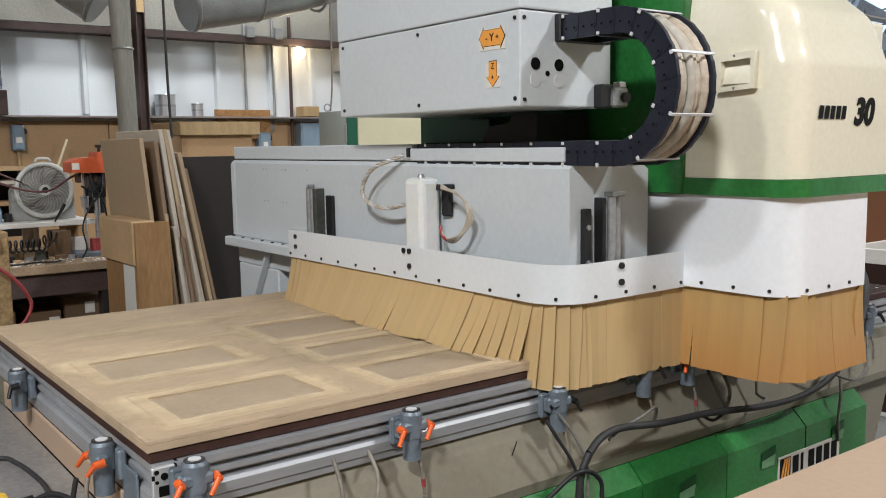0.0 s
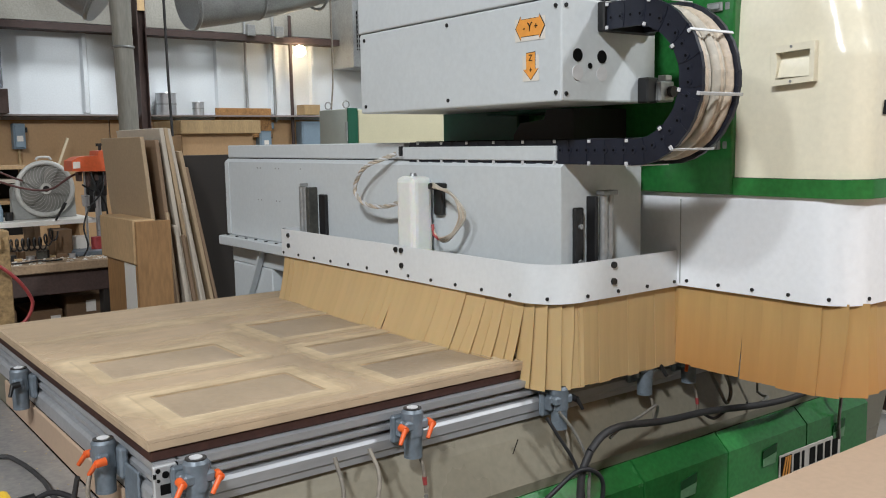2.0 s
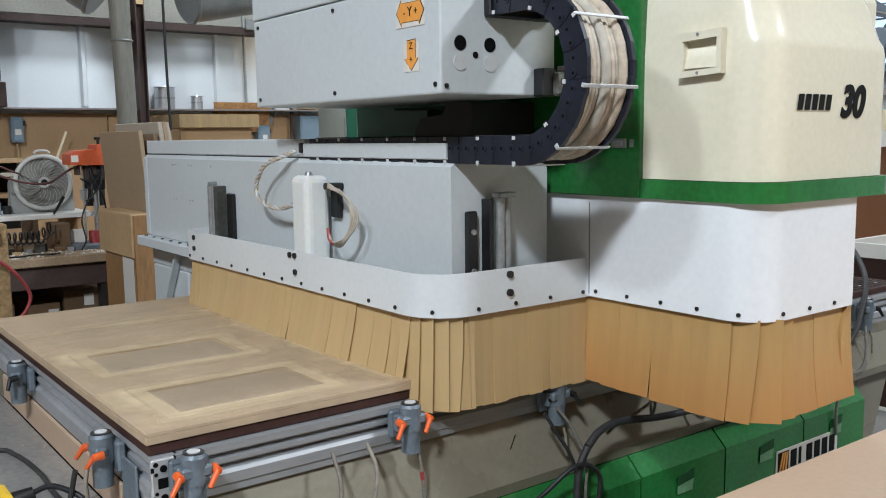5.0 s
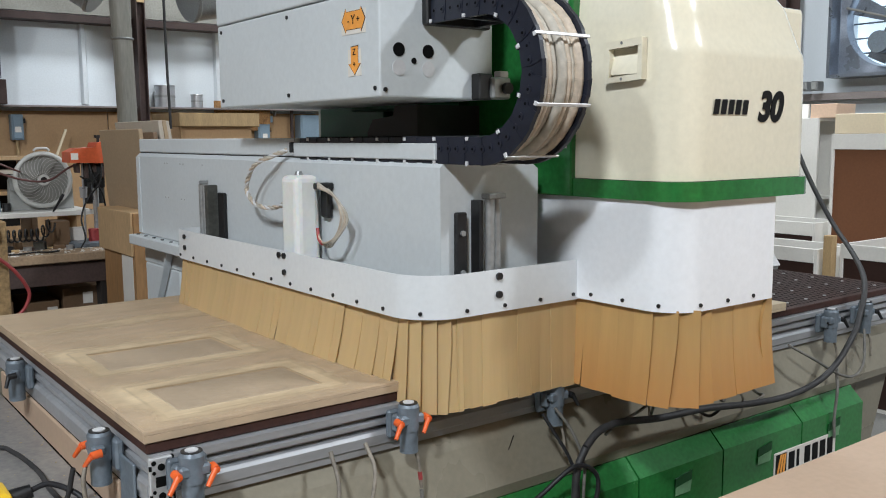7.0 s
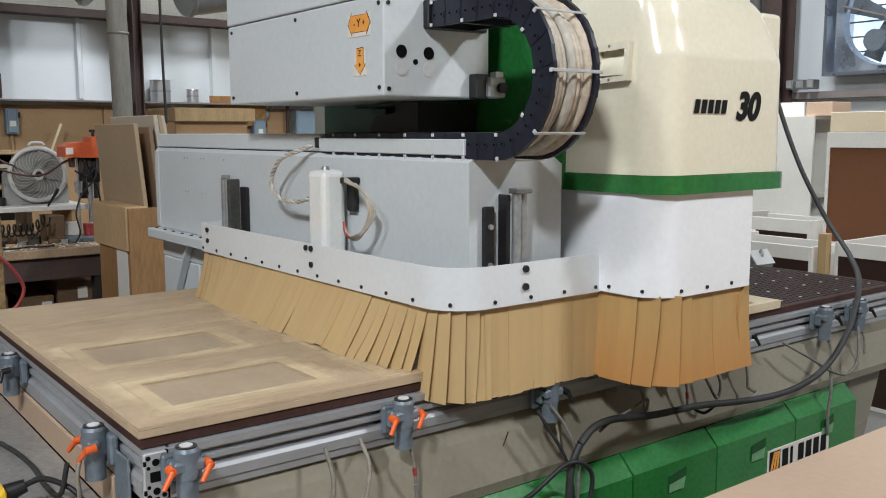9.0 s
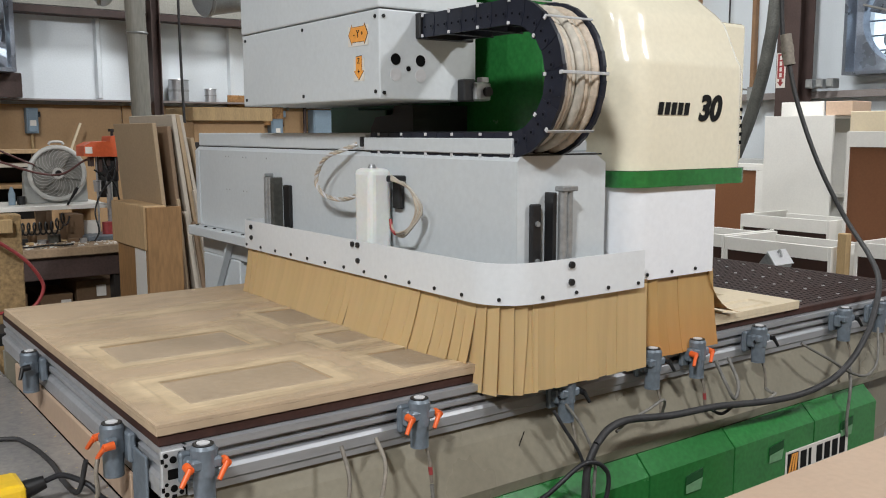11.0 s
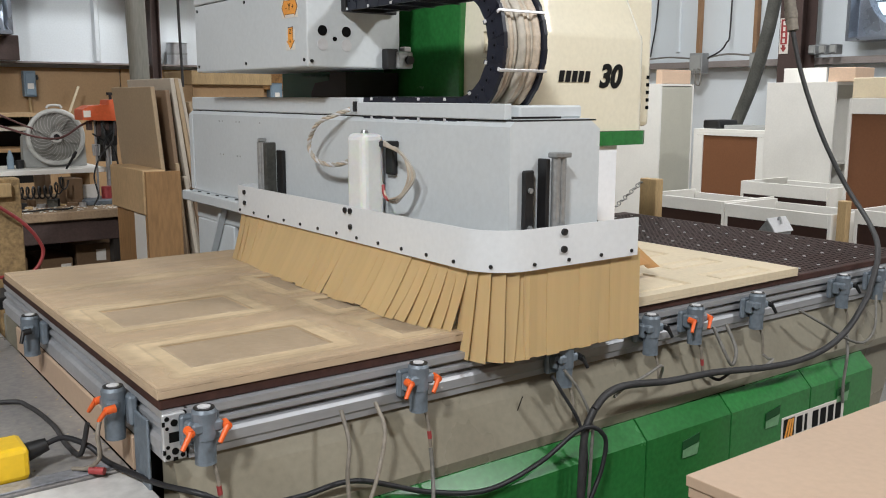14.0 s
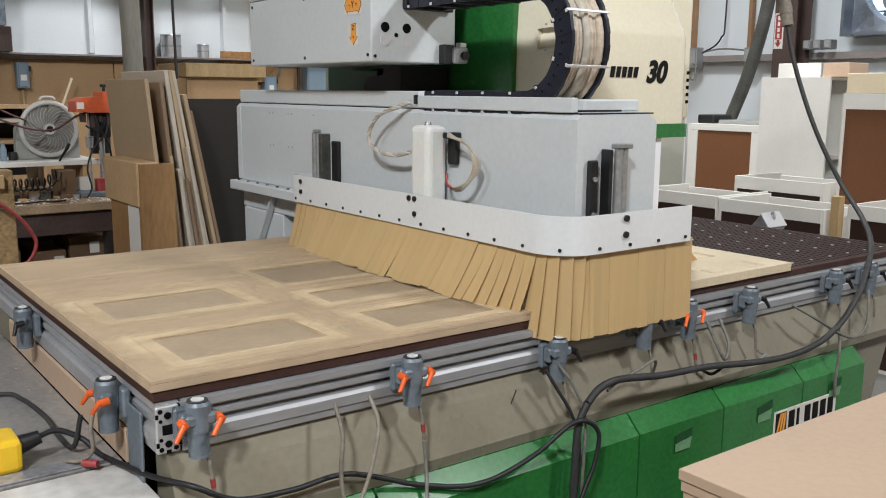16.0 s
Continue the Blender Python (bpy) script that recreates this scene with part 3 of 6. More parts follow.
def sawdust():
    """A film of dust that fills the routed grooves and drifts in streaks between them."""
    g = nb()
    n, m, st = 223, 248, 0.005

    def depth(x, y):
        band, clear, out = 0.0, False, 9.0
        for a, b, c, d in POCKETS:
            ins = min(x - a, b - x, y - c, d - y)
            if ins > 0.036:
                clear = True
            elif ins > 0:
                band = max(band, 1.0 if ins > 0.006 else 0.75)
            else:
                out = min(out, math.hypot(max(a - x, 0, x - b), max(c - y, 0, y - d)))
        return band, clear, out
    lay = g.verts.layers.float.new("dust_depth")
    V = {}
    for i in range(n):
        for j in range(m):
            x, y = 0.004 + i * st, 0.004 + j * st
            v = g.verts.new((x, y, 0.9525))
            band, clear, out = depth(x, y)
            k = 0.75 + noise.noise((x * 2.5, y * 8, 0.5)) * 0.30 + noise.noise((x * 14, y * 30, 7.0)) * 0.14
            heap = math.exp(-((x - 0.035) ** 2 + (y - 0.62) ** 2) / 0.007) + math.exp(-((x - 0.045) ** 2 + (y - 0.24) ** 2) / 0.006)
            streak = max(0.0, noise.noise((x * 1.3, y * 11, 3.3))) * 0.8 + max(0.0, noise.noise((x * 3.0, y * 34, 9.1))) * 0.3
            wipe = max(0.0, noise.noise((x * 9, y * 3, 5.2))) * 0.25
            if clear:
                val = 0.05 + wipe * 0.9
            elif band:
                val = k * band
            else:
                val = k * (0.45 * math.exp(-(out / 0.02) ** 2) + 0.10 + streak) + heap * 0.6
            v[lay] = max(0.0, min(1.0, val))
            V[i, j] = v
    for i in range(n - 1):
        for j in range(m - 1):
            g.faces.new((V[i, j], V[i + 1, j], V[i + 1, j + 1], V[i, j + 1]))
    return tagged(solo("sawdust", g, "dust", "pale sawdust film drifted on the fibreboard", "sawdust"), kind="stuff")


sawdust()
D2 = [(1.18, 1.425, 0.03, 0.20), (1.18, 1.425, 0.36, 0.52), (1.53, 1.760, 0.015, 0.102), (1.53, 1.760, 0.182, 0.264), (1.53, 1.735, 0.36, 0.515), (1.18, 1.755, 0.60, 0.80)]
routed_sheet("door_blank", 1.135, 1.85, -0.005, 0.90, 0.931, 0.955, D2, "door_cream", "door_cream",
             "pale cream panelled door blank lying on the brown board", "door", 0.011, 0.012, "door_cream")


def clamp(x, y, turn, levers, lbl, grp="stop cylinders along the rail", drop=0.0):
    """A pneumatic stop cylinder on the rail; built at the origin facing -y, turned about z."""
    t = thing("stop_cylinder", (0, 0, 0), lbl, "clamp", grp)
    part("bracket", bx(nb(), -0.034, 0.034, 0.001, 0.016, -0.045, 0.010, 0.004), "cast", t)
    body = nb()
    cyl(body, (0, -0.016, -0.070), (0, -0.016, -0.028), 0.0178, 0.0185, seg=20)
    cyl(body, (0, -0.016, -0.028), (0, -0.016, 0.018), 0.0205, 0.0212, seg=20)
    cyl(body, (0, -0.016, 0.018), (0, -0.016, 0.024), 0.0215, 0.018, seg=20)
    bx(body, -0.030, 0.016, -0.020, 0.002, -0.03, 0.004, 0.004)
    b = part("body", body, "cast", t, "blue-grey cast cylinder body")
    part("piston_cap", cyl(nb(), (0, -0.016, 0.024), (0, -0.016, 0.0275), 0.011, seg=16), "nylon", b, "white rod end")
    for u in (-0.026, 0.012):
        part("bolt", cyl(nb(), (u, -0.0205, -0.013), (u, -0.0245, -0.013), 0.0042, seg=8), "black", b)
    part("clamp_block", bx(nb(), -0.027, 0.027, -0.034, -0.012, -0.016, 0.004, 0.004), "cast", b)
    part("lower_collar", cyl(nb(), (0, -0.016, -0.072), (0, -0.016, -0.067), 0.0182, seg=20), "cast", b)
    part("seal_ring", cyl(nb(), (0, -0.016, 0.0238), (0, -0.016, 0.0258), 0.0178, seg=20), "black", b)
    for s, m, tilt in levers:
        g = nb()
        cyl(g, (s * 0.032, -0.022, -0.006), (s * 0.032, -0.040, -0.008), 0.0075, 0.007, seg=12)
        cyl(g, (s * 0.032, -0.038, -0.006), (s * 0.032 + tilt * 0.85, -0.047, -0.030), 0.0052, 0.004, seg=10)
        part("lever", g, m, t, "orange clamping lever" if m == "orange" else "black clamping lever")
    g = nb()
    tube(g, [(0.012, -0.02, -0.07), (0.014, -0.03, -0.10), (0.018, -0.031, -0.145)], 0.0035, 8, 5)
    if turn == 0:
        part("air_fitting", g, "cable_dusty", t)
    if levers[0][1] == "orange" and turn == 0:
        part("red_sleeve", tube(nb(), [(0.015, -0.0305, -0.112), (0.0165, -0.031, -0.128)], 0.0045, 8, 0), "red", t)
    t.matrix_basis = pose(x, y, 0.899 - drop, 0, 0, turn)
    return t


OL = ((-1, "orange", -0.022), (1, "orange", -0.022))
BK = ((1, "black", 0.012),)
LBL = "blue-grey stop cylinder with orange levers on the rail"
LBK = "blue-grey stop cylinder with black lever on the rail"
for cx, lv in ((0.059, OL), (0.493, OL), (0.885, BK), (1.168, BK), (1.333, OL), (1.588, BK), (2.005, BK), (2.20, BK)):
    clamp(cx, -0.039, 0, lv, LBL if lv is OL else LBK, drop=0.025 if cx == 0.885 else 0.0)
clamp(-0.014, 0.147, -90, OL, LBL)
clamp(-0.014, 0.80, -90, BK, LBK)

# ---------------------------------------------------------------- gantry
BAND = [(0.075, 1.158), *arc(0.03, 1.128, 0.03, 95, 180, 6), (0.0, 0.8), (0.0, 0.4), *arc(0.095, 0.008, 0.095, 180, 270, 9), (0.25, -0.0855), (0.43, -0.083)]


def path_points(path, step):
    P = [Vector((p[0], p[1], 0)) for p in path]
    out, carry = [], 0.0
    for a, b in zip(P, P[1:]):
        L = (b - a).length
        d = carry
        while d < L:
            out.append((a + (b - a) * (d / L), (b - a).normalized()))
            d += step
        carry = d - L
    return out


def gantry_build():
    t = thing("gantry", (0, 0, 0), "light grey router gantry bridge with strip curtain", "machine gantry")
    # main beam with folded edges
    prof = [(0.10, 1.10), (0.10, 1.372), (0.112, 1.383), (0.335, 1.383), (0.362, 1.365), (0.362, 1.10)]
    beam = part("beam", prism(nb(), prof, lambda u, v, w: (u, w, v), -0.02, 1.775), "grey_paint", t, "light grey sheet-metal beam cover")
    part("lower_cover", bx(nb(), 0.112, 0.355, 0.004, 1.77, 0.995, 1.0995, 0.004), "grey_paint", t)
    part("top_lip", bx(nb(), 0.108, 0.352, 0.60, 1.765, 1.3865, 1.432, 0.003), "grey_paint", t)
    part("top_lip", bx(nb(), 0.102, 0.122, 0.001, 0.596, 1.3865, 1.42, 0.002), "grey_paint", t)
    part("top_deck", bx(nb(), 0.123, 0.35, 0.0, 0.598, 1.3835, 1.388), "grey_paint", t)
    part("end_lid", bx(nb(), 0.16, 0.345, 0.02, 0.14, 1.3885, 1.416, 0.004), "grey_paint", t)
    part("black_gasket", bx(nb(), 0.1135, 0.35, -0.0195, 1.77, 1.3832, 1.3864), "black", t)
    for y in (1.50, 1.475, 1.36, 1.335, 1.18):
        for z in (1.352, 1.24):
            part("rivet", cyl(nb(), (0.1005, y, z), (0.0988, y, z), 0.0028, seg=8), "galv", beam)
    part("edge_fold", bx(nb(), 0.0965, 0.0998, 1.742, 1.774, 1.102, 1.37, 0.001), "grey_paint", beam)
    for z in (1.16, 1.25, 1.34):
        part("screw", cyl(nb(), (0.1005, 1.762, z), (0.097, 1.762, z), 0.005, seg=8), "black", beam)
    # rear leg and its braced bracket
    part("rear_leg", bx(nb(), 0.112, 0.35, 1.44, 1.765, 0.30, 0.994, 0.004), "grey_paint", t)
    part("side_bar", bx(nb(), 0.056, 0.107, 1.12, 1.765, 1.064, 1.098, 0.003), "grey_paint", t, "flat grey support bar")
    for i in range(8):
        part("bolt", cyl(nb(), (0.078, 1.17 + i * 0.08, 1.097), (0.078, 1.17 + i * 0.08, 1.101), 0.006, seg=8), "black", t)
    part("brace", prism(nb(), [(1.47, 1.06), (1.484, 1.06), (1.644, 0.82), (1.63, 0.82)], lambda u, v, w: (w, u, v), 0.085, 0.108), "grey_paint", t)
    # band carrying the curtain
    band = part("skirt_band", wallstrip(nb(), BAND, 1.082, 1.168, 0.004), "band_paint", t, "white sheet-metal curtain band")
    for i, (p, d) in enumerate(path_points(BAND, 0.0985)):
        nrm = Vector((d.y, -d.x, 0))
        q = p + Vector((0, 0, 1.094))
        part("screw", cyl(nb(), q, q + nrm * 0.003, 0.0042, seg=8), "black", band)
    for y, zs in ((1.085, (1.15, 1.118)), (0.46, (1.157, 1.118)), (0.485, (1.157,))):
        for z in zs:
            part("bolt", cyl(nb(), (0, y, z), (-0.005, y, z), 0.007, seg=10), "black", band)
    for z in (1.155, 1.118):
        part("bolt", cyl(nb(), (0.195, -0.084, z), (0.195, -0.092, z), 0.0075, seg=10), "black", band)
    # lifting cylinders of the band
    def lift(x, y, z0, z1, dx, dy):
        c = part("lift_cylinder", cyl(cyl(nb(), (x, y, z0), (x, y, z1), 0.010, seg=14), (x + dx * 0.021, y + dy * 0.021, z0), (x + dx * 0.021, y + dy * 0.021, z1), 0.009, seg=14), "galv", t, "bright steel lift rods")
        part("cylinder_cap", bx(nb(), x - 0.013, x + 0.016 + dx * 0.021, y - 0.013, y + 0.013 + dy * 0.021, z1, z1 + 0.011, 0.002), "galv", c)
        return c
    lift(0.075, 1.128, 1.10, 1.298, 0.0, -1.0)
    part("mount_plate", bx(nb(), 0.088, 0.0995, 1.005, 1.048, 1.10, 1.276, 0.003), "black", t)
    part("mount_plate", bx(nb(), 0.066, 0.0995, 1.070, 1.090, 1.10, 1.297, 0.002), "duct_dark", t)
    lift(0.201, -0.052, 1.10, 1.308, 0.85, 0.0)
    mp_ = part("mount_plate", bx(nb(), 0.131, 0.158, -0.034, -0.0205, 1.10, 1.282, 0.003), "black", t)
    for z in (1.16, 1.24):
        part("bolt", cyl(nb(), (0.1445, -0.034, z), (0.1445, -0.039, z), 0.006, seg=8), "galv", mp_)
    part("mount_plate", bx(nb(), 0.176, 0.187, -0.050, -0.0205, 1.10, 1.306, 0.002), "black", t)
    # lubricator bottle, black bracket and hoses
    bt = part("oil_bottle", bx(nb(), 0.02, 0.085, 0.432, 0.515, 1.10, 1.345, 0.016, 3), "bottle", t, "translucent white plastic bottle")
    part("cap", cyl(nb(), (0.05, 0.473, 1.344), (0.05, 0.473, 1.354), 0.011, 0.007, seg=12), "galv", bt)
    part("hose_bracket", bx(nb(), 0.085, 0.0995, 0.398, 0.436, 1.245, 1.325, 0.004), "black", t)
    part("hose_bracket", bx(nb(), 0.06, 0.0995, 0.392, 0.425, 1.312, 1.328, 0.003), "black", t)
    for k in range(4):
        o = 0.0035 * k
        part("hose_loop", tube(nb(), [(0.06, 0.40, 1.318 + o), (0.05 + o, 0.365, 1.316), (0.05, 0.33, 1.309 + o * 0.5), (0.05, 0.296 - o * 0.6, 1.292), (0.05 + o, 0.281 - o, 1.252), (0.05, 0.309 - o * 0.4, 1.210 - o * 0.5),
                                      (0.05 + o, 0.356, 1.193 - o), (0.055, 0.387 + o * 0.3, 1.199 - o * 0.4), (0.06, 0.405, 1.22)], 0.0027, 8, 6), "cable_white" if k % 2 else "hose", t, "cream air hose loop")
    part("hose_sleeve", tube(nb(), [(0.06, 0.405, 1.222), (0.055, 0.392, 1.199), (0.05, 0.368, 1.190)], 0.0042, 8, 5), "red", t)
    BR = [(0.095, 0.618, 1.402), (0.07, 0.650, 1.387), (0.05, 0.706, 1.366), (0.05, 0.755, 1.325), (0.05, 0.760, 1.290), (0.05, 0.712, 1.263), (0.05, 0.625, 1.258), (0.05, 0.540, 1.274), (0.06, 0.50, 1.28)]
    core = smooth_path(BR, 14)
    for k in range(3):
        tw = []
        for i, p in enumerate(core):
            d = (core[min(i + 1, len(core) - 1)] - core[max(i - 1, 0)]).normalized()
            u = Vector((1, 0, 0)) - d * d.x
            u.normalize()
            a = i * 0.55 + k * 2.094
            tw.append(p + (u * math.cos(a) + d.cross(u) * math.sin(a)) * 0.0035)
        part("braided_cable", tube(nb(), tw, 0.0031, 6, 0), ("cable_white", "nylon", "hose")[k], t, "twisted cream and brown cable")
    part("cable_gland", bx(nb(), 0.094, 0.108, 0.5965, 0.6045, 1.396, 1.422, 0.002), "black", t)
    part("side_stop", bx(nb(), 0.362, 0.378, 0.02, 0.05, 1.245, 1.28, 0.003), "black", t)
    part("side_stop", bx(nb(), 0.362, 0.374, 0.0, 0.03, 1.34, 1.372, 0.003), "galv", t)
    return t


gantry = gantry_build()
STRIPS = []


def strip_mesh(w, length, seed, curve=0.0, slits=0.3, bow=0.0):
    """A hanging plastic strip, hinge at its top, facing -y; a few taper to one side, which opens a slit beside them."""
    rnd = random.Random(seed)
    g = nb()
    n = 7
    cut = [rnd.uniform(0.10, 0.20) * w if rnd.random() < slits else rnd.uniform(-0.01, 0.004) * w for _ in (0, 1)]
    start = rnd.uniform(0.15, 0.5)
    curl, twist = curve * rnd.uniform(0.9, 1.1), rnd.uniform(-0.0006, 0.0006) * (2.5 if max(cut) > 0.04 * w else 0.5)
    belly = rnd.uniform(0.0001, 0.0006)
    front, back = [], []
    for i in range(n + 1):
        f = i / n
        open_ = max(0.0, (f - start) / (1 - start))
        r, r2 = [], []
        for k in range(5):
            u = k / 4 * 2 - 1
            x = u * w / 2 * 1.006 + (cut[0] * open_ * (1 - u) / 2 - cut[1] * open_ * (1 + u) / 2)
            y = -curl * f * f + twist * f * u - belly * f * (1 - u * u)
            z = -length * f
            if bow:
                y, z = y - length / bow * (1 - math.cos(bow * f)), -length / bow * math.sin(bow * f)
            r.append(g.verts.new((x, y, z)))
            r2.append(g.verts.new((x, y + 0.0012 * math.cos(bow * f), z + 0.0012 * math.sin(bow * f))))
        front.append(r)
        back.append(r2)
    for i in range(n):
        for k in range(4):
            for S in (front, back):
                g.faces.new((S[i][k], S[i][k + 1], S[i + 1][k + 1], S[i + 1][k])).smooth = True
        for k in (0, 4):
            g.faces.new((front[i][k], front[i + 1][k], back[i + 1][k], back[i][k]))
    for k in range(4):
        g.faces.new((front[n][k], front[n][k + 1], back[n][k + 1], back[n][k]))
        g.faces.new((front[0][k], front[0][k + 1], back[0][k + 1], back[0][k]))
    return g


def hang(parent, path, width, z, lengths, material, inset, store, seed, curve, flare, lap=1.0, slits=0.3, bow=0.0):
    for i, (p, d) in enumerate(path_points(path, width)):
        nrm = Vector((d.y, -d.x, 0))
        q0 = p + d * (width / 2)
        bent = abs(d.x) > 0.05 and abs(d.y) > 0.05 or -0.08 < q0.y < 0.20 and q0.x < 0.1
        q = p + d * (width / 2) - nrm * (inset + (0.004 + (i % 2) * 0.0009 if bent else (i % 3) * 0.0005))
        ln = lengths(q)
        ob = part("curtain_strip", strip_mesh(width * (lap * 1.30 if bent else lap), ln * (1 + (0.06 * math.sin(i * 2.3) if bow else 0)), seed + i, curve(q), slits, bow), material, parent, origin=(0, 0, 0))
        yaw = math.degrees(math.atan2(d.y, d.x))
        ob.matrix_basis = pose(q.x, q.y, z, 0, 0, yaw) @ pose(0, 0, 0, -flare)
        store.append((ob, q, yaw, ln))


hang(gantry, [(0.0, 1.135), *BAND[8:]], 0.032, 1.088, lambda q: random.uniform(0.151, 0.160) if q.y > 0.004 else (0.196 + random.uniform(-0.002, 0.002)), "strip", 0.011, STRIPS, 11, lambda q: 0.013 if q.y > 0.004 else 0.003, 0.5, 1.14, 0.12)

# ---------------------------------------------------------------- machining head
HS = []


def rounded_shell(g, x0, x1, y0, y1, levels, r, seg=8):
    """Stacked plan outlines (x0..x1, front at y0, back at y1) with rounded front corners; levels: (z, inset front, inset right, inset left)."""
    rings = []
    for z, fi, ri, li in levels:
        a, b, c = x0 + li, x1 - ri, y0 + fi
        pl = [(a, y1), *arc(a + r, c + r, r, 180, 270, seg), *arc(b - r * 0.6, c + r * 0.6, r * 0.6, 270, 360, seg), (b, y1)]
        rings.append([g.verts.new((*p, z)) for p in pl])
    for A, B in zip(rings, rings[1:]):
        for i in range(len(A)):
            j = (i + 1) % len(A)
            g.faces.new((A[i], A[j], B[j], B[i])).smooth = i < len(A) - 1
    g.faces.new(rings[0][::-1])
    g.faces.new(rings[-1])
    return g


def head_build():
    t = thing("machining_head", (0, 0, 0), "cream and green router head with orange strip curtain", "machining head")
    # grey motor box over the beam
    b = part("drive_box", bx(nb(), 0.0, 0.285, -0.085, 0.675, 1.51, 1.7165, 0.004, 2), "grey_paint", t, "light grey drive box")
    part("box_lid", bx(nb(), -0.002, 0.287, -0.087, 0.677, 1.719, 1.90, 0.004, 2), "grey_paint", t)
    for y in (-0.07, 0.29, 0.65):
        for z in (1.528, 1.70):
            part("screw", cyl(nb(), (0, y, z), (-0.003, y, z), 0.0045, seg=8), "black", b)
    for x, z, r, m in ((0.045, 1.603, 0.0135, "void"), (0.116, 1.602, 0.0135, "void"), (0.045, 1.568, 0.0155, "nylon"), (0.116, 1.567, 0.0155, "nylon"), (0.081, 1.5825, 0.006, "void")):
        part("plug", cyl(nb(), (x, -0.085, z), (x, -0.0865, z), r, seg=20), m, b, "white blanking plug" if m == "nylon" else "dark round port")
    for z in (1.70, 1.525):
        part("screw", cyl(nb(), (0.012, -0.085, z), (0.012, -0.088, z), 0.0045, seg=8), "black", b)
    sw = part("limit_switch", bx(nb(), 0.225, 0.262, -0.115, -0.0855, 1.508, 1.562, 0.003), "black", t, "black and grey limit switch")
    part("switch_body", bx(nb(), 0.252, 0.302, -0.126, -0.0875, 1.51, 1.555, 0.004), "galv", sw)
    part("roller", cyl(nb(), (0.286, -0.127, 1.532), (0.286, -0.137, 1.532), 0.012, seg=14), "black", sw)
    part("switch_top", bx(nb(), 0.275, 0.298, -0.122, -0.1, 1.555, 1.568, 0.002), "nylon", sw)
    # orange direction stickers
    def sticker(yc, zc, vertical):
        w, h = (0.043, 0.024) if not vertical else (0.022, 0.027)
        p = part("direction_sticker", bx(nb(), -0.0012, -0.0004, yc - w - 0.002, yc + w + 0.004, zc - h - 0.003, zc + h - 0.004), "paper", b, "torn white sticker backing")
        a = 0.012
        if not vertical:
            o = [(-w, 0), (-w + a * 1.3, h), (-w + a * 1.3, h * 0.72), (w - a * 1.3, h * 0.72), (w - a * 1.3, h), (w, 0), (w - a * 1.3, -h), (w - a * 1.3, -h * 0.72), (-w + a * 1.3, -h * 0.72), (-w + a * 1.3, -h)]
        else:
            o = [(-w * 0.6, h), (w * 0.6, h * 1.05), (w * 0.6, -h * 0.2), (w, -h * 0.2), (0, -h), (-w, -h * 0.2), (-w * 0.6, -h * 0.2)]
        big = [(u * 1.06, v * 1.06) for u, v in o]
        part("arrow_border", prism(nb(), big, lambda u, v, q: (q, yc - u, zc + v), -0.0016, -0.0013), "ink", p)
        part("arrow", prism(nb(), o, lambda u, v, q: (q, yc - u, zc + v), -0.0021, -0.0017), "sticker", p, "orange arrow")
        def glyph(s, du, dv, size):
            text_mesh("letter", s, size, "ink", p, Matrix.Translation((-0.0026, yc - du, zc + dv)) @ pose(0, 0, 0, 90, 0, -90), extrude=0.0003)
        if not vertical:
            glyph("Y", 0, 0, 0.026)
            glyph("-", -0.018, 0, 0.022)
            glyph("+", 0.019, 0, 0.02)
        else:
            glyph("Z", 0, 0.017, 0.018)
            glyph("+", 0, -0.008, 0.018)
    sticker(0.006, 1.665, False)
    sticker(0.004, 1.585, True)
    # green carriage plate
    part("carriage_plate", bx(nb(), 0.405, 0.50, -0.20, 0.80, 1.305, 2.15, 0.003), "green", t, "green painted carriage plate")
    part("carriage_arm", bx(nb(), 0.287, 0.404, 0.18, 0.50, 1.50, 1.88, 0.004), "dark_green", t)
    part("drive_motor", prism(nb(), [(0.10, 1.425), (0.31, 1.425), (0.31, 1.445), (0.285, 1.475), (0.20, 1.482), (0.19, 1.505), (0.10, 1.505)], lambda u, v, w: (w, u, v), 0.22, 0.40), "black", t, "black drive motor")
    part("rear_plate", bx(nb(), 0.36, 0.403, 0.45, 0.79, 1.425, 1.9, 0.003), "dark_green", t)
    # cream cover with a sloped shoulder
    g = nb()
    rounded_shell(g, 0.418, 0.856, -0.476, -0.168, [(1.344, 0, 0, 0), (1.585, 0.002, 0.0, 0.002), (1.60, 0.004, 0.002, 0.003), (1.615, 0.012, 0.006, 0.004), (1.66, 0.024, 0.018, 0.006),
                                                     (1.70, 0.034, 0.032, 0.008), (1.72, 0.046, 0.045, 0.010), (1.76, 0.085, 0.07, 0.016), (1.80, 0.115, 0.085, 0.022), (2.10, 0.16, 0.12, 0.04), (2.14, 0.19, 0.14, 0.06)], 0.075, 10)
    c = part("cover", g, "cream", t, "glossy cream moulded cover")
    # moulded grip: a proud rim round a hollow with a sloping floor
    h = part("grip_rim", prism(nb(), [(-0.290, 1.617), (-0.389, 1.622), (-0.386, 1.607), (-0.303, 1.603)], lambda u, v, w: (w, u, v), 0.4035, 0.4185), "cream", c, "cream moulded grip rim")
    part("grip_rim", prism(nb(), [(-0.295, 1.536), (-0.303, 1.548), (-0.378, 1.552), (-0.389, 1.541)], lambda u, v, w: (w, u, v), 0.4035, 0.4185), "cream", h)
    part("grip_rim", prism(nb(), [(-0.290, 1.617), (-0.303, 1.603), (-0.307, 1.585), (-0.303, 1.548), (-0.295, 1.536)], lambda u, v, w: (w, u, v), 0.4040, 0.4185), "cream", h)
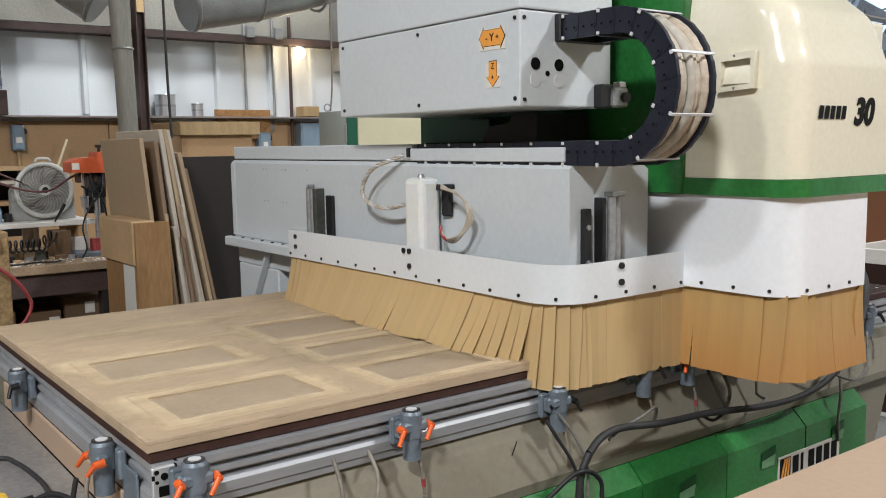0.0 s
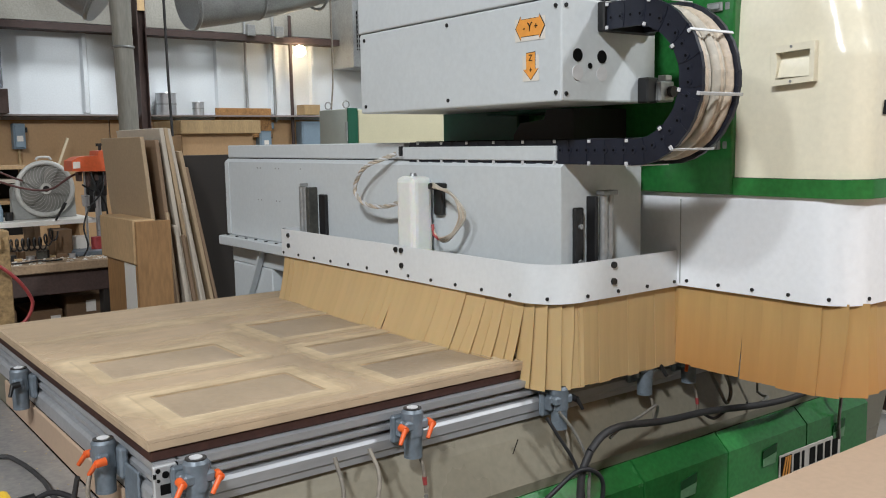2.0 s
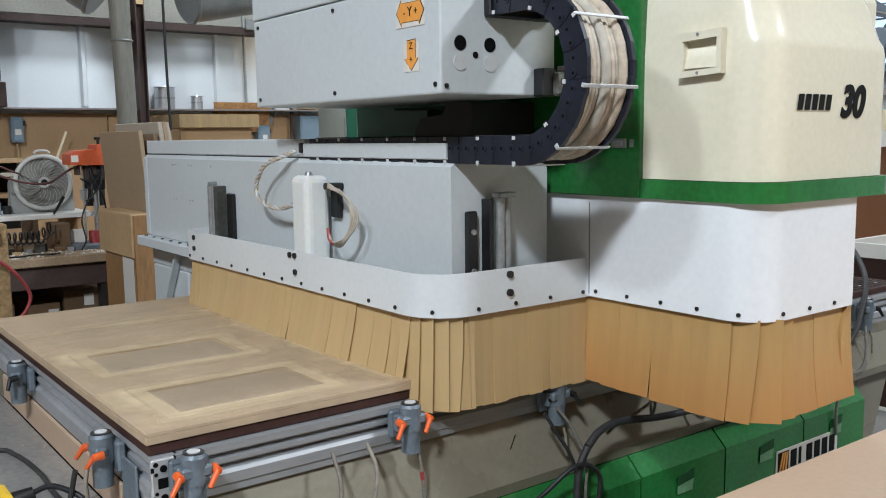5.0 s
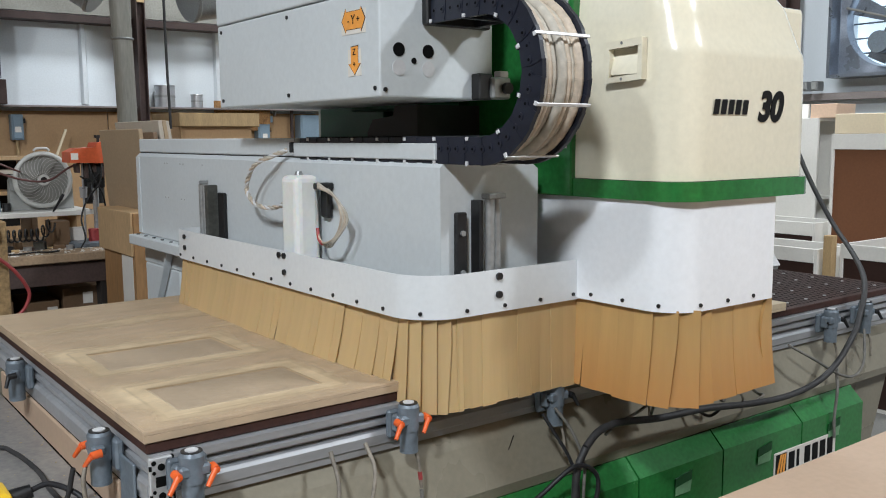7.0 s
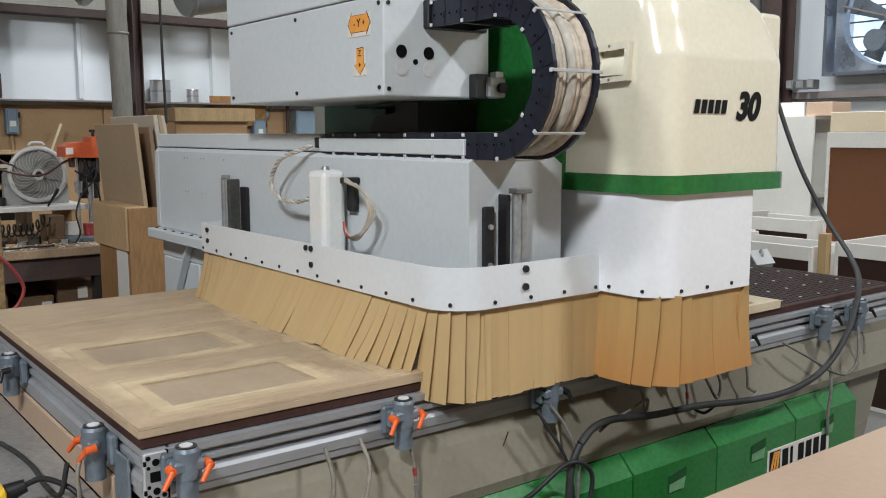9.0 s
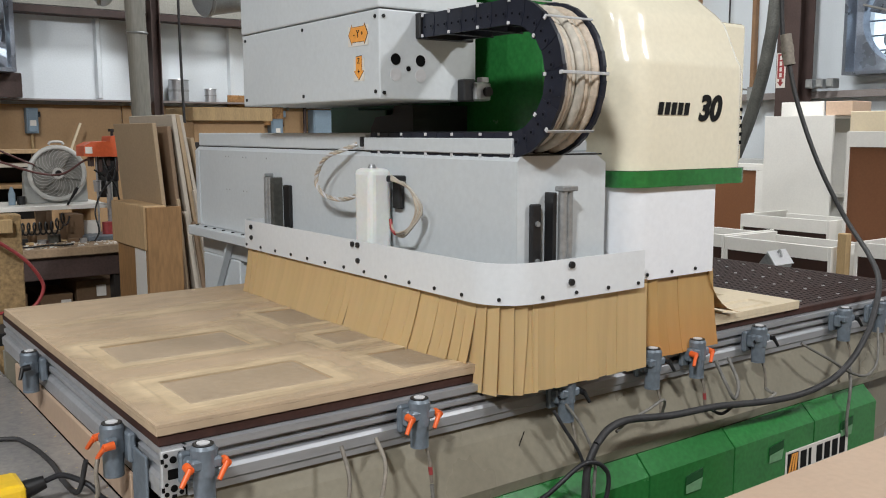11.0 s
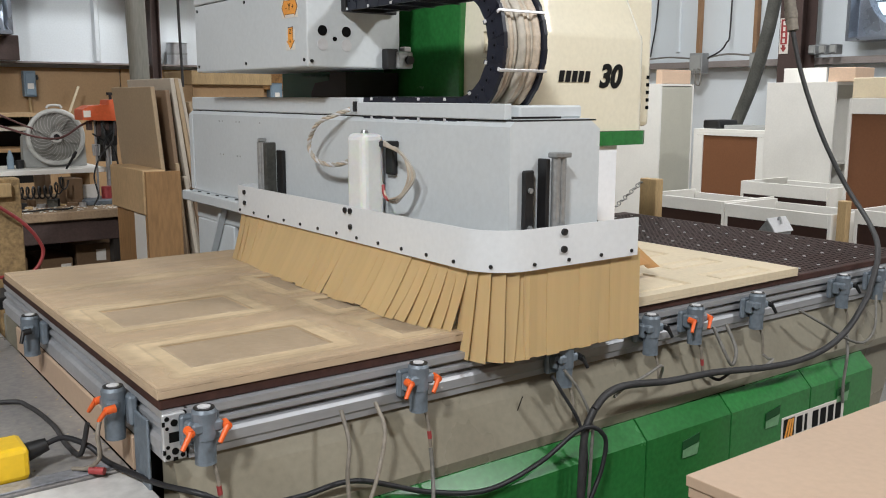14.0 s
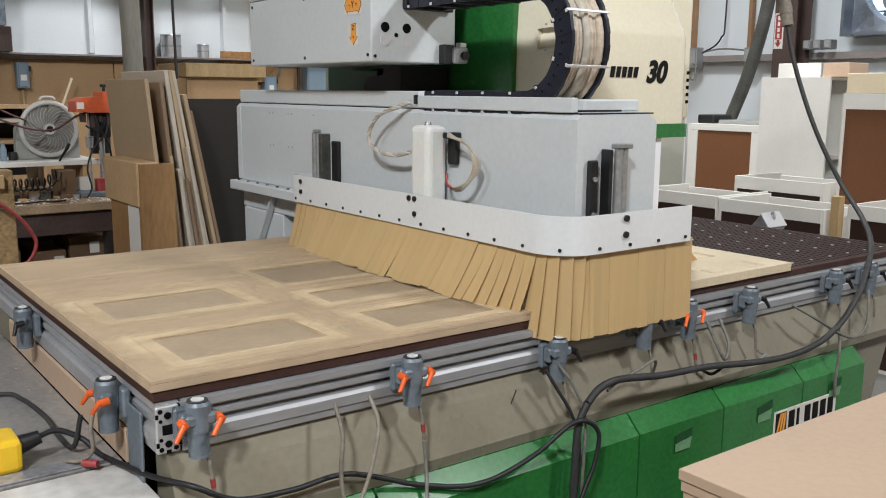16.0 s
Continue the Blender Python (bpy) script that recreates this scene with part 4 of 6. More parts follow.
    part("grip_rim", prism(nb(), [(-0.389, 1.622), (-0.389, 1.541), (-0.378, 1.552), (-0.379, 1.607)], lambda u, v, w: (w, u, v), 0.4040, 0.4185), "cream", h)
    part("grip_floor", prism(nb(), [(0.4172, 1.590), (0.4172, 1.553), (0.4070, 1.553)], lambda u, v, w: (u, w, v), -0.3785, -0.306), "cream", h)
    for z in (1.622, 1.541):
        part("screw", cyl(nb(), (0.4040, -0.338, z - (0.008 if z > 1.6 else -0.003)), (0.4022, -0.338, z - (0.008 if z > 1.6 else -0.003)), 0.003, seg=8), "galv", h)
    sd = part("side_housing", bx(nb(), 0.80, 0.985, -0.372, -0.10, 1.35, 1.72, 0.012, 2), "cream", t, "cream side housing with vents")
    for k in range(5):
        part("vent", bx(nb(), 0.966, 0.978, -0.3735, -0.3722, 1.40 + k * 0.022, 1.41 + k * 0.022), "void", sd)
    # green belt, white hood
    g = nb()
    rounded_shell(g, 0.412, 0.866, -0.484, -0.02, [(1.305, 0, 0, 0), (1.343, 0, 0, 0)], 0.072, 10)
    part("belt", g, "green", t, "green painted belt")
    hx = [(0.42, 0.19), (0.42, -0.20), *arc(0.50, -0.392, 0.08, 180, 270, 10), (0.60, -0.472), (0.742, -0.472)]
    part("hood", wallstrip(nb(), hx, 1.085, 1.3045, 0.004), "white_sheet", t, "white sheet-metal dust hood")
    part("hood_side", bx(nb(), 0.729, 0.742, -0.465, 0.19, 1.085, 1.3045), "white_sheet", t)
    part("hood_seam", bx(nb(), 0.4185, 0.42, -0.055, -0.053, 1.09, 1.29), "galv", t)
    for p, d in path_points(hx, 0.088):
        n = Vector((d.y, -d.x, 0))
        q = p + Vector((0, 0, 1.098))
        part("screw", cyl(nb(), q, q + n * 0.003, 0.0042, seg=8), "black", t)
    # latches
    for z in (1.415, 1.715):
        la = part("latch", bx(nb(), 0.398, 0.4045, -0.172, -0.132, z - 0.01, z + 0.01, 0.002), "galv", t, "zinc toggle latch")
        part("latch_catch", bx(nb(), 0.404, 0.4165, -0.188, -0.175, z - 0.009, z + 0.009, 0.002), "galv", la)
        part("latch_lever", bx(nb(), 0.393, 0.3985, -0.166, -0.138, z - 0.006, z + 0.006, 0.002), "steel", la)
    # marking on the cover: slanted bars and the number
    for i in range(5):
        x = 0.524 + i * 0.0232
        o = [(x - 0.0120, 1.473), (x + 0.0050, 1.473), (x + 0.0105, 1.502), (x - 0.0065, 1.502)]
        part("letter_bar", prism(nb(), o, lambda u, v, w: (u, w, v), -0.4775, -0.4768), "ink", c, "black slanted letter bar")
    text_mesh("number", "30", 0.082, "ink", c, Matrix.Translation((0.700, -0.4765, 1.487)) @ pose(0, 0, 0, 90, 0, 0), "bold black number", shear=0.25, extrude=0.0008, bold=0.0035)
    return t, hx


head, HX = head_build()
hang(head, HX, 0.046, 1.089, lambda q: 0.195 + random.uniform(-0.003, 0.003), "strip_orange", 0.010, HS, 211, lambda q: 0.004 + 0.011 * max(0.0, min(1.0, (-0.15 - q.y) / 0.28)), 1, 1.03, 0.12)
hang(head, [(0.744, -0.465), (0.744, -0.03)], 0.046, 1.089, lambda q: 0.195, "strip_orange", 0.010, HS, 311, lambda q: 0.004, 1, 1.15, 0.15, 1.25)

# ---------------------------------------------------------------- energy chain
CH_R, CH_Z, CH_A, CH_L, PITCH = 0.138, 1.5435, 0.568, 1.302, 0.02605
LINKS = []


def chain_build():
    t = thing("cable_chain", (0, 0, 0), "black plastic cable chain carrying beige hoses", "cable chain")
    def plate(x, out):
        g = nb()
        o = [(-0.0165, -0.0265), (0.0165, -0.0265), (0.0190, -0.014), (0.0195, 0), (0.0180, 0.014), (0.0150, 0.0265), (-0.0150, 0.0265), (-0.0165, 0.014), (-0.017, -0.014)]
        prism(g, o, lambda u, v, w: (w, u, v), x, x + 0.009)
        cyl(g, (x + (0.0005 if out < 0 else 0.0085), 0.009, 0.004), (x + (out if out < 0 else 0.009 + out), 0.009, 0.004), 0.0075, seg=12)
        return g
    for i in range(50):
        off = 0.0014 * (i % 2)
        l = part("link", plate(0.108 + off, -0.0016), "chain", t, origin=(0, 0, 0))
        q = part("side_plate", plate(0.222 - off, 0.0016), "chain", l, origin=(0, 0, 0))
        q.location = (0, 0, 0)
        part("dimple", cyl(nb(), (0.1062 + off, 0.009, 0.004), (0.1058 + off, 0.009, 0.004), 0.0028, seg=8), "void", l, origin=(0, 0, 0)).location = (0, 0, 0)
        for k, (x, m) in enumerate(((0.126, "cable_white"), (0.141, "hose"), (0.156, "cable_white"), (0.172, "cable_white"), (0.188, "hose"), (0.203, "cable_white"), (0.214, "hose"))):
            z = -0.010 + 0.005 * (k % 3)
            s = part("hose_piece", cyl(nb(), (x, -0.0155, z), (x, 0.0155, z), 0.0094, seg=10), m, l, origin=(0, 0, 0))
            s.location = (0, 0, 0)
        if i % 4 == 1:
            q = part("crossbar", bx(nb(), 0.104, 0.236, -0.0032, 0.0032, -0.0295, -0.0268, 0.0008), "alu_cut", l, "white crossbar", origin=(0, 0, 0))
            q.location = (0, 0, 0)
            q = part("crossbar", bx(nb(), 0.104, 0.236, -0.0045, 0.0045, 0.0268, 0.029, 0.001), "chain", l, origin=(0, 0, 0))
            q.location = (0, 0, 0)
            for z in (-0.023, 0.023):
                q = part("pin", bx(nb(), 0.1045, 0.1062 + off, -0.0038, 0.0038, z - 0.0034, z + 0.0034, 0.0005), "nylon", l, "pale pin", origin=(0, 0, 0))
                q.location = (0, 0, 0)
        l.location = (0, 0, 0)
        LINKS.append((l, (i + 0.5) * PITCH))
    part("tray", bx(nb(), 0.1235, 0.262, 0.0, 0.598, 1.3885, 1.3925), "black", t)
    return t


chain = chain_build()
# bracket that ties the chain to the drive box
part("chain_bracket", bx(nb(), 0.10, 0.264, -0.105, -0.0855, 1.652, 1.712, 0.003), "black", head, "black chain bracket")

# ---------------------------------------------------------------- cables along the bed
def cable(name, pts, r, m, lbl, grp="", n=8):
    return solo(name, tube(nb(), pts, r, 8, n), m, lbl, "cable", grp)


HOSE = [(2.65, 0.75, 5.0), (2.66, 0.70, 3.2), (2.66, 0.631, 1.88), (2.66, 0.586, 1.675), (2.66, 0.537, 1.515), (2.66, 0.444, 1.306), (2.60, 0.30, 1.13), (2.42, 0.10, 1.02), (2.18, -0.06, 0.97),
                      (2.04, -0.115, 0.87), (1.94, -0.125, 0.80), (1.84, -0.125, 0.755), (1.71, -0.12, 0.735), (1.55, -0.115, 0.74), (1.34, -0.115, 0.765), (1.17, -0.115, 0.775), (1.02, -0.12, 0.795),
                      (0.95, -0.125, 0.79), (0.905, -0.13, 0.765), (0.88, -0.13, 0.72), (0.868, -0.135, 0.64), (0.862, -0.135, 0.45), (0.86, -0.13, 0.20), (0.90, -0.18, 0.012), (1.2, -0.3, 0.012)]
sh_ = thing("supply_hose", (2.65, 0.55, 5.0), "thick dark supply hose hanging from the ceiling and along the bed", "hose")
part("hanging_run", tube(nb(), HOSE[:10], 0.0085, 10, 8), "cable_dark", sh_)
part("bed_run", tube(nb(), HOSE[9:19], 0.0085, 10, 8), "cable_dark", sh_)
part("drop_run", tube(nb(), HOSE[18:], 0.0085, 10, 8), "cable_dark", sh_)
g = nb()
cyl(g, (2.66, 0.588, 1.685), (2.66, 0.610, 1.80), 0.021, seg=14)
cyl(g, (2.66, 0.597, 1.73), (2.66, 0.603, 1.76), 0.0235, seg=14)
solo("hose_coupling", g, "cable_dusty", "taped coupling on the hanging supply hose", "coupling")
AIR = "pneumatic hoses below the rail"
cable("air_hose", [(0.82, -0.085, 0.845), (0.835, -0.10, 0.81), (0.87, -0.12, 0.74), (0.885, -0.13, 0.66), (0.87, -0.13, 0.50), (0.84, -0.13, 0.3), (0.83, -0.14, 0.02)], 0.0040, "cable_black", "thin black air hose", AIR)
cable("air_hose", [(0.86, -0.08, 0.85), (0.89, -0.10, 0.80), (0.91, -0.12, 0.73), (0.90, -0.13, 0.66), (0.895, -0.13, 0.45), (0.90, -0.14, 0.02)], 0.0036, "cable_grey", "thin grey air hose", AIR)
cable("air_hose", [(1.186, -0.07, 0.755), (1.16, -0.10, 0.81), (1.10, -0.105, 0.80), (1.02, -0.11, 0.785), (0.98, -0.118, 0.775)], 0.0036, "cable_grey", "thin grey air hose", AIR)
cable("air_hose", [(1.351, -0.07, 0.755), (1.36, -0.085, 0.745), (1.38, -0.10, 0.735), (1.415, -0.105, 0.748), (1.425, -0.105, 0.752)], 0.0040, "cable_black", "thin black air hose", AIR)
cable("air_hose", [(1.40, -0.06, 0.86), (1.405, -0.095, 0.80), (1.43, -0.10, 0.765), (1.45, -0.095, 0.80), (1.452, -0.06, 0.86)], 0.0047, "cable_grey", "looped grey air hose", AIR)
cable("air_hose", [(1.606, -0.07, 0.755), (1.60, -0.09, 0.75), (1.59, -0.11, 0.752), (1.55, -0.11, 0.742), (1.50, -0.11, 0.752)], 0.0040, "cable_grey", "thin grey air hose", AIR)
cable("air_hose", [(2.023, -0.07, 0.755), (1.99, -0.09, 0.73), (1.96, -0.11, 0.70), (1.95, -0.11, 0.62), (1.955, -0.11, 0.56)], 0.0043, "cable_grey", "thin grey air hose", AIR)
cable("air_hose", [(1.78, -0.06, 0.85), (1.86, -0.10, 0.80), (1.97, -0.105, 0.745), (2.06, -0.105, 0.725), (2.12, -0.10, 0.76), (2.17, -0.07, 0.845)], 0.0040, "cable_grey", "slack grey air hose", AIR)
cable("air_hose", [(0.325, -0.045, 0.86), (0.318, -0.085, 0.81), (0.305, -0.10, 0.75), (0.31, -0.115, 0.68), (0.36, -0.125, 0.63)], 0.0040, "cable_dusty", "dusty pale air hose", AIR)
cable("air_hose", [(0.40, -0.045, 0.86), (0.395, -0.085, 0.82), (0.375, -0.10, 0.76), (0.345, -0.11, 0.70), (0.30, -0.12, 0.66)], 0.0040, "cable_dusty", "dusty pale air hose", AIR)
cable("air_hose", [(0.511, -0.07, 0.75), (0.512, -0.075, 0.71), (0.50, -0.095, 0.66), (0.48, -0.115, 0.60), (0.45, -0.12, 0.4)], 0.0040, "cable_grey", "thin grey air hose", AIR)
cable("power_cable", [(-0.130, 0.240, 0.808), (-0.095, 0.242, 0.812), (-0.055, 0.225, 0.79), (-0.04, 0.19, 0.772), (-0.02, 0.12, 0.770), (0.005, 0.02, 0.775), (0.04, -0.07, 0.782), (0.114, -0.075, 0.74), (0.22, -0.075, 0.729), (0.337, -0.075, 0.729),
                      (0.496, -0.085, 0.668), (0.62, -0.115, 0.650), (0.76, -0.118, 0.675), (0.86, -0.14, 0.735), (0.93, -0.14, 0.70), (0.925, -0.14, 0.63), (0.89, -0.14, 0.56), (0.80, -0.15, 0.4), (0.78, -0.16, 0.015)], 0.0052, "cable_black", "black power cable draped along the apron")

# ---------------------------------------------------------------- deck beside the bed
deck = thing("side_deck", (-0.5, 0.9, 0), "dusty grey steel deck beside the bed", "deck")
part("deck_plate", bx(nb(), -1.1, -0.0045, 0.16, 2.1, 0.75, 0.76, 0.002), "grey_plate", deck)
part("deck_plate", bx(nb(), -1.1, 0.0, -0.55, 0.155, 0.745, 0.757, 0.002), "scuffed", deck, "scuffed white panel")
part("clear_strip", bx(nb(), -0.62, -0.03, 0.165, 0.205, 0.7605, 0.764, 0.001), "tape", deck, "strip of clear tape")
for x in (-1.05, -0.16):
    for y in (-0.5, 2.05):
        part("leg", bx(nb(), x - 0.025, x + 0.025, y - 0.025, y + 0.025, 0, 0.764, 0.003), "cast", deck)
g = nb()
rc = random.Random(9)
for k in range(170):
    x, y, q = -0.012 - 0.5 * rc.random() ** 1.6, rc.uniform(0.17, 1.3), rc.uniform(0.0008, 0.0026)
    bx(g, x, x + q * rc.uniform(1, 2.2), y, y + q, 0.7601, 0.7601 + q * 0.5)
tagged(solo("sawdust_chips", g, "dust_chip", "pale sawdust and chips strewn on the deck", "sawdust"), kind="stuff")
solo("timber_batten", bx(nb(), -0.004, 0.004, 0.14, 1.12, 0.7605, 0.825, 0.002), "board_peach", "pale timber batten under the rail", "batten")
solo("rubber_block", bx(nb(), -0.14, 0.10, 1.645, 1.81, 0.7605, 0.80, 0.004), "black", "black rubber block lying on the deck", "block")
cable("air_line", [(-0.8, 0.74, 0.768), (-0.3, 0.70, 0.768), (-0.12, 0.66, 0.768), (-0.085, 0.60, 0.768), (-0.07, 0.45, 0.768), (-0.075, 0.33, 0.768), (-0.07, 0.24, 0.775), (-0.06, 0.215, 0.84)], 0.005, "cable_dark", "grey air line lying on the deck")
yp = thing("plug_connector", (-0.19, 0.29, 0.78), "yellow plug connector on a black cable", "plug")
part("plug_body", bx(nb(), -0.27, -0.163, 0.205, 0.292, 0.7605, 0.822, 0.010, 2), "yellow", yp)
part("boot", cyl(nb(), (-0.164, 0.246, 0.797), (-0.126, 0.240, 0.808), 0.018, 0.012, seg=14), "black", yp)
cable("air_hose", [(-0.058, 0.135, 0.875), (-0.066, 0.128, 0.845), (-0.062, 0.14, 0.80), (-0.075, 0.165, 0.775), (-0.095, 0.20, 0.766)], 0.004, "cable_dusty", "dusty pale air hose running down to the deck", AIR)
cable("air_hose", [(-0.055, 0.14, 0.772), (-0.075, 0.160, 0.772)], 0.007, "red", "short red hose sleeve on the deck", AIR, 0)
cable("air_hose", [(-0.09, 1.06, 0.87), (-0.12, 1.03, 0.83), (-0.2, 0.98, 0.80), (-0.35, 0.93, 0.79), (-0.7, 0.9, 0.79)], 0.0043, "red", "red and grey air hose on the deck", AIR)

# ---------------------------------------------------------------- stack of boards in the foreground
st = thing("board_stack", (1.4, -1.1, 0), "stack of pale tan fibreboard sheets on a trestle", "board stack")
for k in range(9):
    z = 0.85 - 0.019 * (k + 1)
    o = 0.004 * ((k * 7) % 3)
    part("sheet", bx(nb(), 0.63 + o, 2.35 + o, -1.95, -0.594 - o * 0.6, z + 0.0006, z + 0.0184, 0.001), "board_peach", st)
for x in (0.85, 2.1):
    part("bearer", bx(nb(), x, x + 0.09, -1.85, -0.66, 0.0, 0.678, 0.004), "pine", st)

# ---------------------------------------------------------------- back wall side
def wall_box(name, x0, x1, z0, z1, d, m, lbl, cat, door=True, y=WY - 0.023):
    t = thing(name, ((x0 + x1) / 2, y, z0), lbl, cat)
    part("case", bx(nb(), x0, x1, y - d, y, z0, z1, 0.005), m, t)
    if door:
        part("cover", bx(nb(), x0 + 0.012, x1 - 0.012, y - d - 0.008, y - d - 0.0005, z0 + 0.012, z1 - 0.012, 0.003), m, t)
        part("label_plate", bx(nb(), (x0 + x1) / 2 - 0.02, (x0 + x1) / 2 + 0.025, y - d - 0.0095, y - d - 0.0085, z0 + (z1 - z0) * 0.3, z0 + (z1 - z0) * 0.52), "paper", t)
        part("switch_lever", bx(nb(), x1 + 0.0005, x1 + 0.02, y - d * 0.8, y - d * 0.4, z1 - 0.07, z1 - 0.03, 0.004), "black", t)
    return t


wall_box("switch_box", 1.115, 1.205, 1.43, 1.63, 0.08, "elec_blue", "blue-grey disconnect switch on the plywood", "switch box")
part("conduit", cyl(nb(), (1.16, WY - 0.06, 1.0), (1.16, WY - 0.06, 1.429), 0.012, seg=10), "pine", thing("conduit", (1.16, WY - 0.06, 1.0), "conduit below the switch box", "conduit"))
wall_box("breaker_box", 3.20, 3.32, 1.38, 1.56, 0.09, "elec_blue", "small grey breaker box on the wall", "breaker box")
wall_box("wireway", 3.14, 3.36, 1.575, 1.635, 0.07, "elec_blue", "grey metal wireway above the breaker", "wireway", False)
wall_box("panel_board", 3.62, 3.90, 1.20, 1.645, 0.12, "elec_blue", "blue-grey electrical panel on the wall", "electrical panel")
solo("wood_block", bx(nb(), 3.63, 3.80, WY - 0.185, WY - 0.03, 1.705, 1.80, 0.004), "pine", "small wooden box on the wall ledge", "box")
solo("osb_offcut", bx(nb(), 2.79, 3.33, WY - 0.10, WY - 0.085, 1.50, 1.765, 0.002), "osb", "orange-brown strand board offcut", "board")
for x, z0, r, h, lbl in ((2.345, 1.701, 0.085, 0.18, "shiny metal paint can on the ledge"), (2.63, 1.701, 0.05, 0.11, "small metal can on the ledge")):
    c = thing("paint_can", (x, WY - 0.10, z0), lbl, "can")
    g = cyl(nb(), (x, WY - 0.16 + 0.06, z0), (x, WY - 0.16 + 0.06, z0 + h), r, seg=24)
    part("can_body", g, "steel", c)
    part("rim", ring(nb(), (x, WY - 0.10, z0 + h), (0, 0, 1), r, 0.005, 24, 6), "steel", c)
    part("band", cyl(nb(), (x, WY - 0.10, z0 + h * 0.45), (x, WY - 0.10, z0 + h * 0.55), r + 0.002, seg=24), "galv", c)
lamp_ = thing("wall_lamp", (3.6, WY - 0.12, 1.8), "bare glowing bulb on a pipe stem", "lamp")
part("stem", cyl(nb(), (3.56, WY - 0.08, 1.2), (3.56, WY - 0.08, 2.62), 0.016, seg=10), "rust_steel", lamp_)
g = nb()
bmesh.ops.create_uvsphere(g, u_segments=20, v_segments=14, radius=0.055, matrix=Matrix.Translation((3.60, WY - 0.19, 2.29)))
part("bulb", g, "bulb", lamp_, "glowing warm bulb")
for x, lbl in ((3.12, "thin grey conduit on the wall"), (3.40, "thin grey conduit on the wall")):
    c = thing("conduit", (x, WY - 0.05, 1.6), lbl, "conduit")
    part("pipe", cyl(nb(), (x, WY - 0.05, 1.64), (x, WY - 0.05, 2.9), 0.013, seg=10), "galv", c)
    part("junction_box", bx(nb(), x - 0.04, x + 0.04, WY - 0.2, WY - 0.171, 2.40, 2.50, 0.004), "galv", c)
cr = thing("timber_counter", (2.3, 5.2, 0), "tan plywood counter with a wide top board", "counter")
part("front", bx(nb(), 2.0, 2.56, 5.0, 5.02, 0, 1.52, 0.002), "ply", cr)
part("top", bx(nb(), 1.97, 2.60, 4.94, 5.5, 1.5205, 1.62, 0.004), "pine", cr)
part("side", bx(nb(), 2.54, 2.56, 5.021, 5.48, 0, 1.52, 0.002), "ply", cr)
# louvred heater
hv = thing("unit_heater", (4.3, 6.1, 2.2), "grey louvred air unit high on the wall", "heater")
part("case", bx(nb(), 4.04, 4.50, WY - 0.42, WY - 0.035, 2.14, 2.80, 0.008), "galv", hv)
part("dark_inside", bx(nb(), 4.08, 4.46, WY - 0.4245, WY - 0.4205, 2.30, 2.66), "void", hv)
for k in range(8):
    part("slat", bx(nb(), 4.08, 4.46, WY - 0.437, WY - 0.4255, 2.31 + k * 0.043, 2.325 + k * 0.043, 0.002), "galv", hv)
for k in range(9):
    part("slat", bx(nb(), 4.09 + k * 0.042, 4.097 + k * 0.042, WY - 0.434, WY - 0.4255, 2.30, 2.66), "galv", hv)
# control cabinet
cb = thing("control_cabinet", (3.75, 4.85, 0), "grey control cabinet with teal trim and pale yellow door", "cabinet")
part("body", bx(nb(), 3.19, 4.45, 4.62, 5.08, 0.0, 1.70, 0.004), "elec_grey", cb)
part("trim", bx(nb(), 3.172, 3.262, 4.60, 4.6195, 0.05, 1.705, 0.003), "dark_green", cb, "teal edge trim")
part("door", bx(nb(), 3.266, 4.44, 4.598, 4.6195, 0.07, 1.69, 0.003), "beige_panel", cb, "pale yellow door")
part("lifting_eye", ring(nb(), (3.23, 4.72, 1.735), (0, 1, 0), 0.028, 0.006, 20, 6), "galv", cb)
part("lifting_eye", ring(nb(), (3.23, 5.0, 1.735), (0, 1, 0), 0.028, 0.006, 20, 6), "galv", cb)
part("hinge", bx(nb(), 3.158, 3.1715, 4.605, 4.625, 1.45, 1.60, 0.003), "galv", cb)
cable("hanging_wire", [(3.22, 4.9, 5.0), (3.22, 4.9, 2.6), (3.225, 4.9, 2.2), (3.22, 4.9, 1.9), (3.20, 4.9, 1.703)], 0.007, "cable_dusty", "pale cable hanging from the ceiling")
cable("hanging_wire", [(1.76, 4.6, 5.0), (1.765, 4.6, 3.0), (1.77, 4.6, 2.0), (1.78, 4.6, 1.5)], 0.009, "cable_dark", "dark cable hanging from the ceiling")
# ducts
def duct(pts, r, lbl, m="galv"):
    t = thing("dust_duct", pts[0], lbl, "duct")
    part("pipe", tube(nb(), pts, r, 24, 6), m, t)
    d = (Vector(pts[1]) - Vector(pts[0])).normalized()
    for k in (0.02, 0.55, 1.1):
        part("seam_ring", ring(nb(), Vector(pts[0]) + d * k, d, r, 0.012, 28, 6), m, t)
    return t


duct([(2.08, 5.0, 2.47), (2.7, 5.02, 2.60), (3.4, 5.05, 2.80), (4.6, 5.1, 3.1), (5.2, 5.1, 5.0)], 0.20, "large galvanised dust duct under the roof")
duct([(1.50, 5.0, 2.46), (1.30, 5.1, 2.62), (1.0, 5.2, 2.95), (0.4, 5.3, 3.5), (0.1, 5.3, 5.0)], 0.20, "galvanised dust duct rising to the roof")
dp = duct([(1.33, 4.5, 5.0), (1.40, 4.5, 3.0), (1.445, 4.5, 2.2), (1.465, 4.5, 0.9), (1.465, 4.5, 0.0)], 0.062, "grey flexible dust hose dropping to the floor", "dust_hose")
part("clamp_ring", ring(nb(), (1.449, 4.5, 2.07), (0, 0, 1), 0.064, 0.008, 24, 6), "galv", dp)
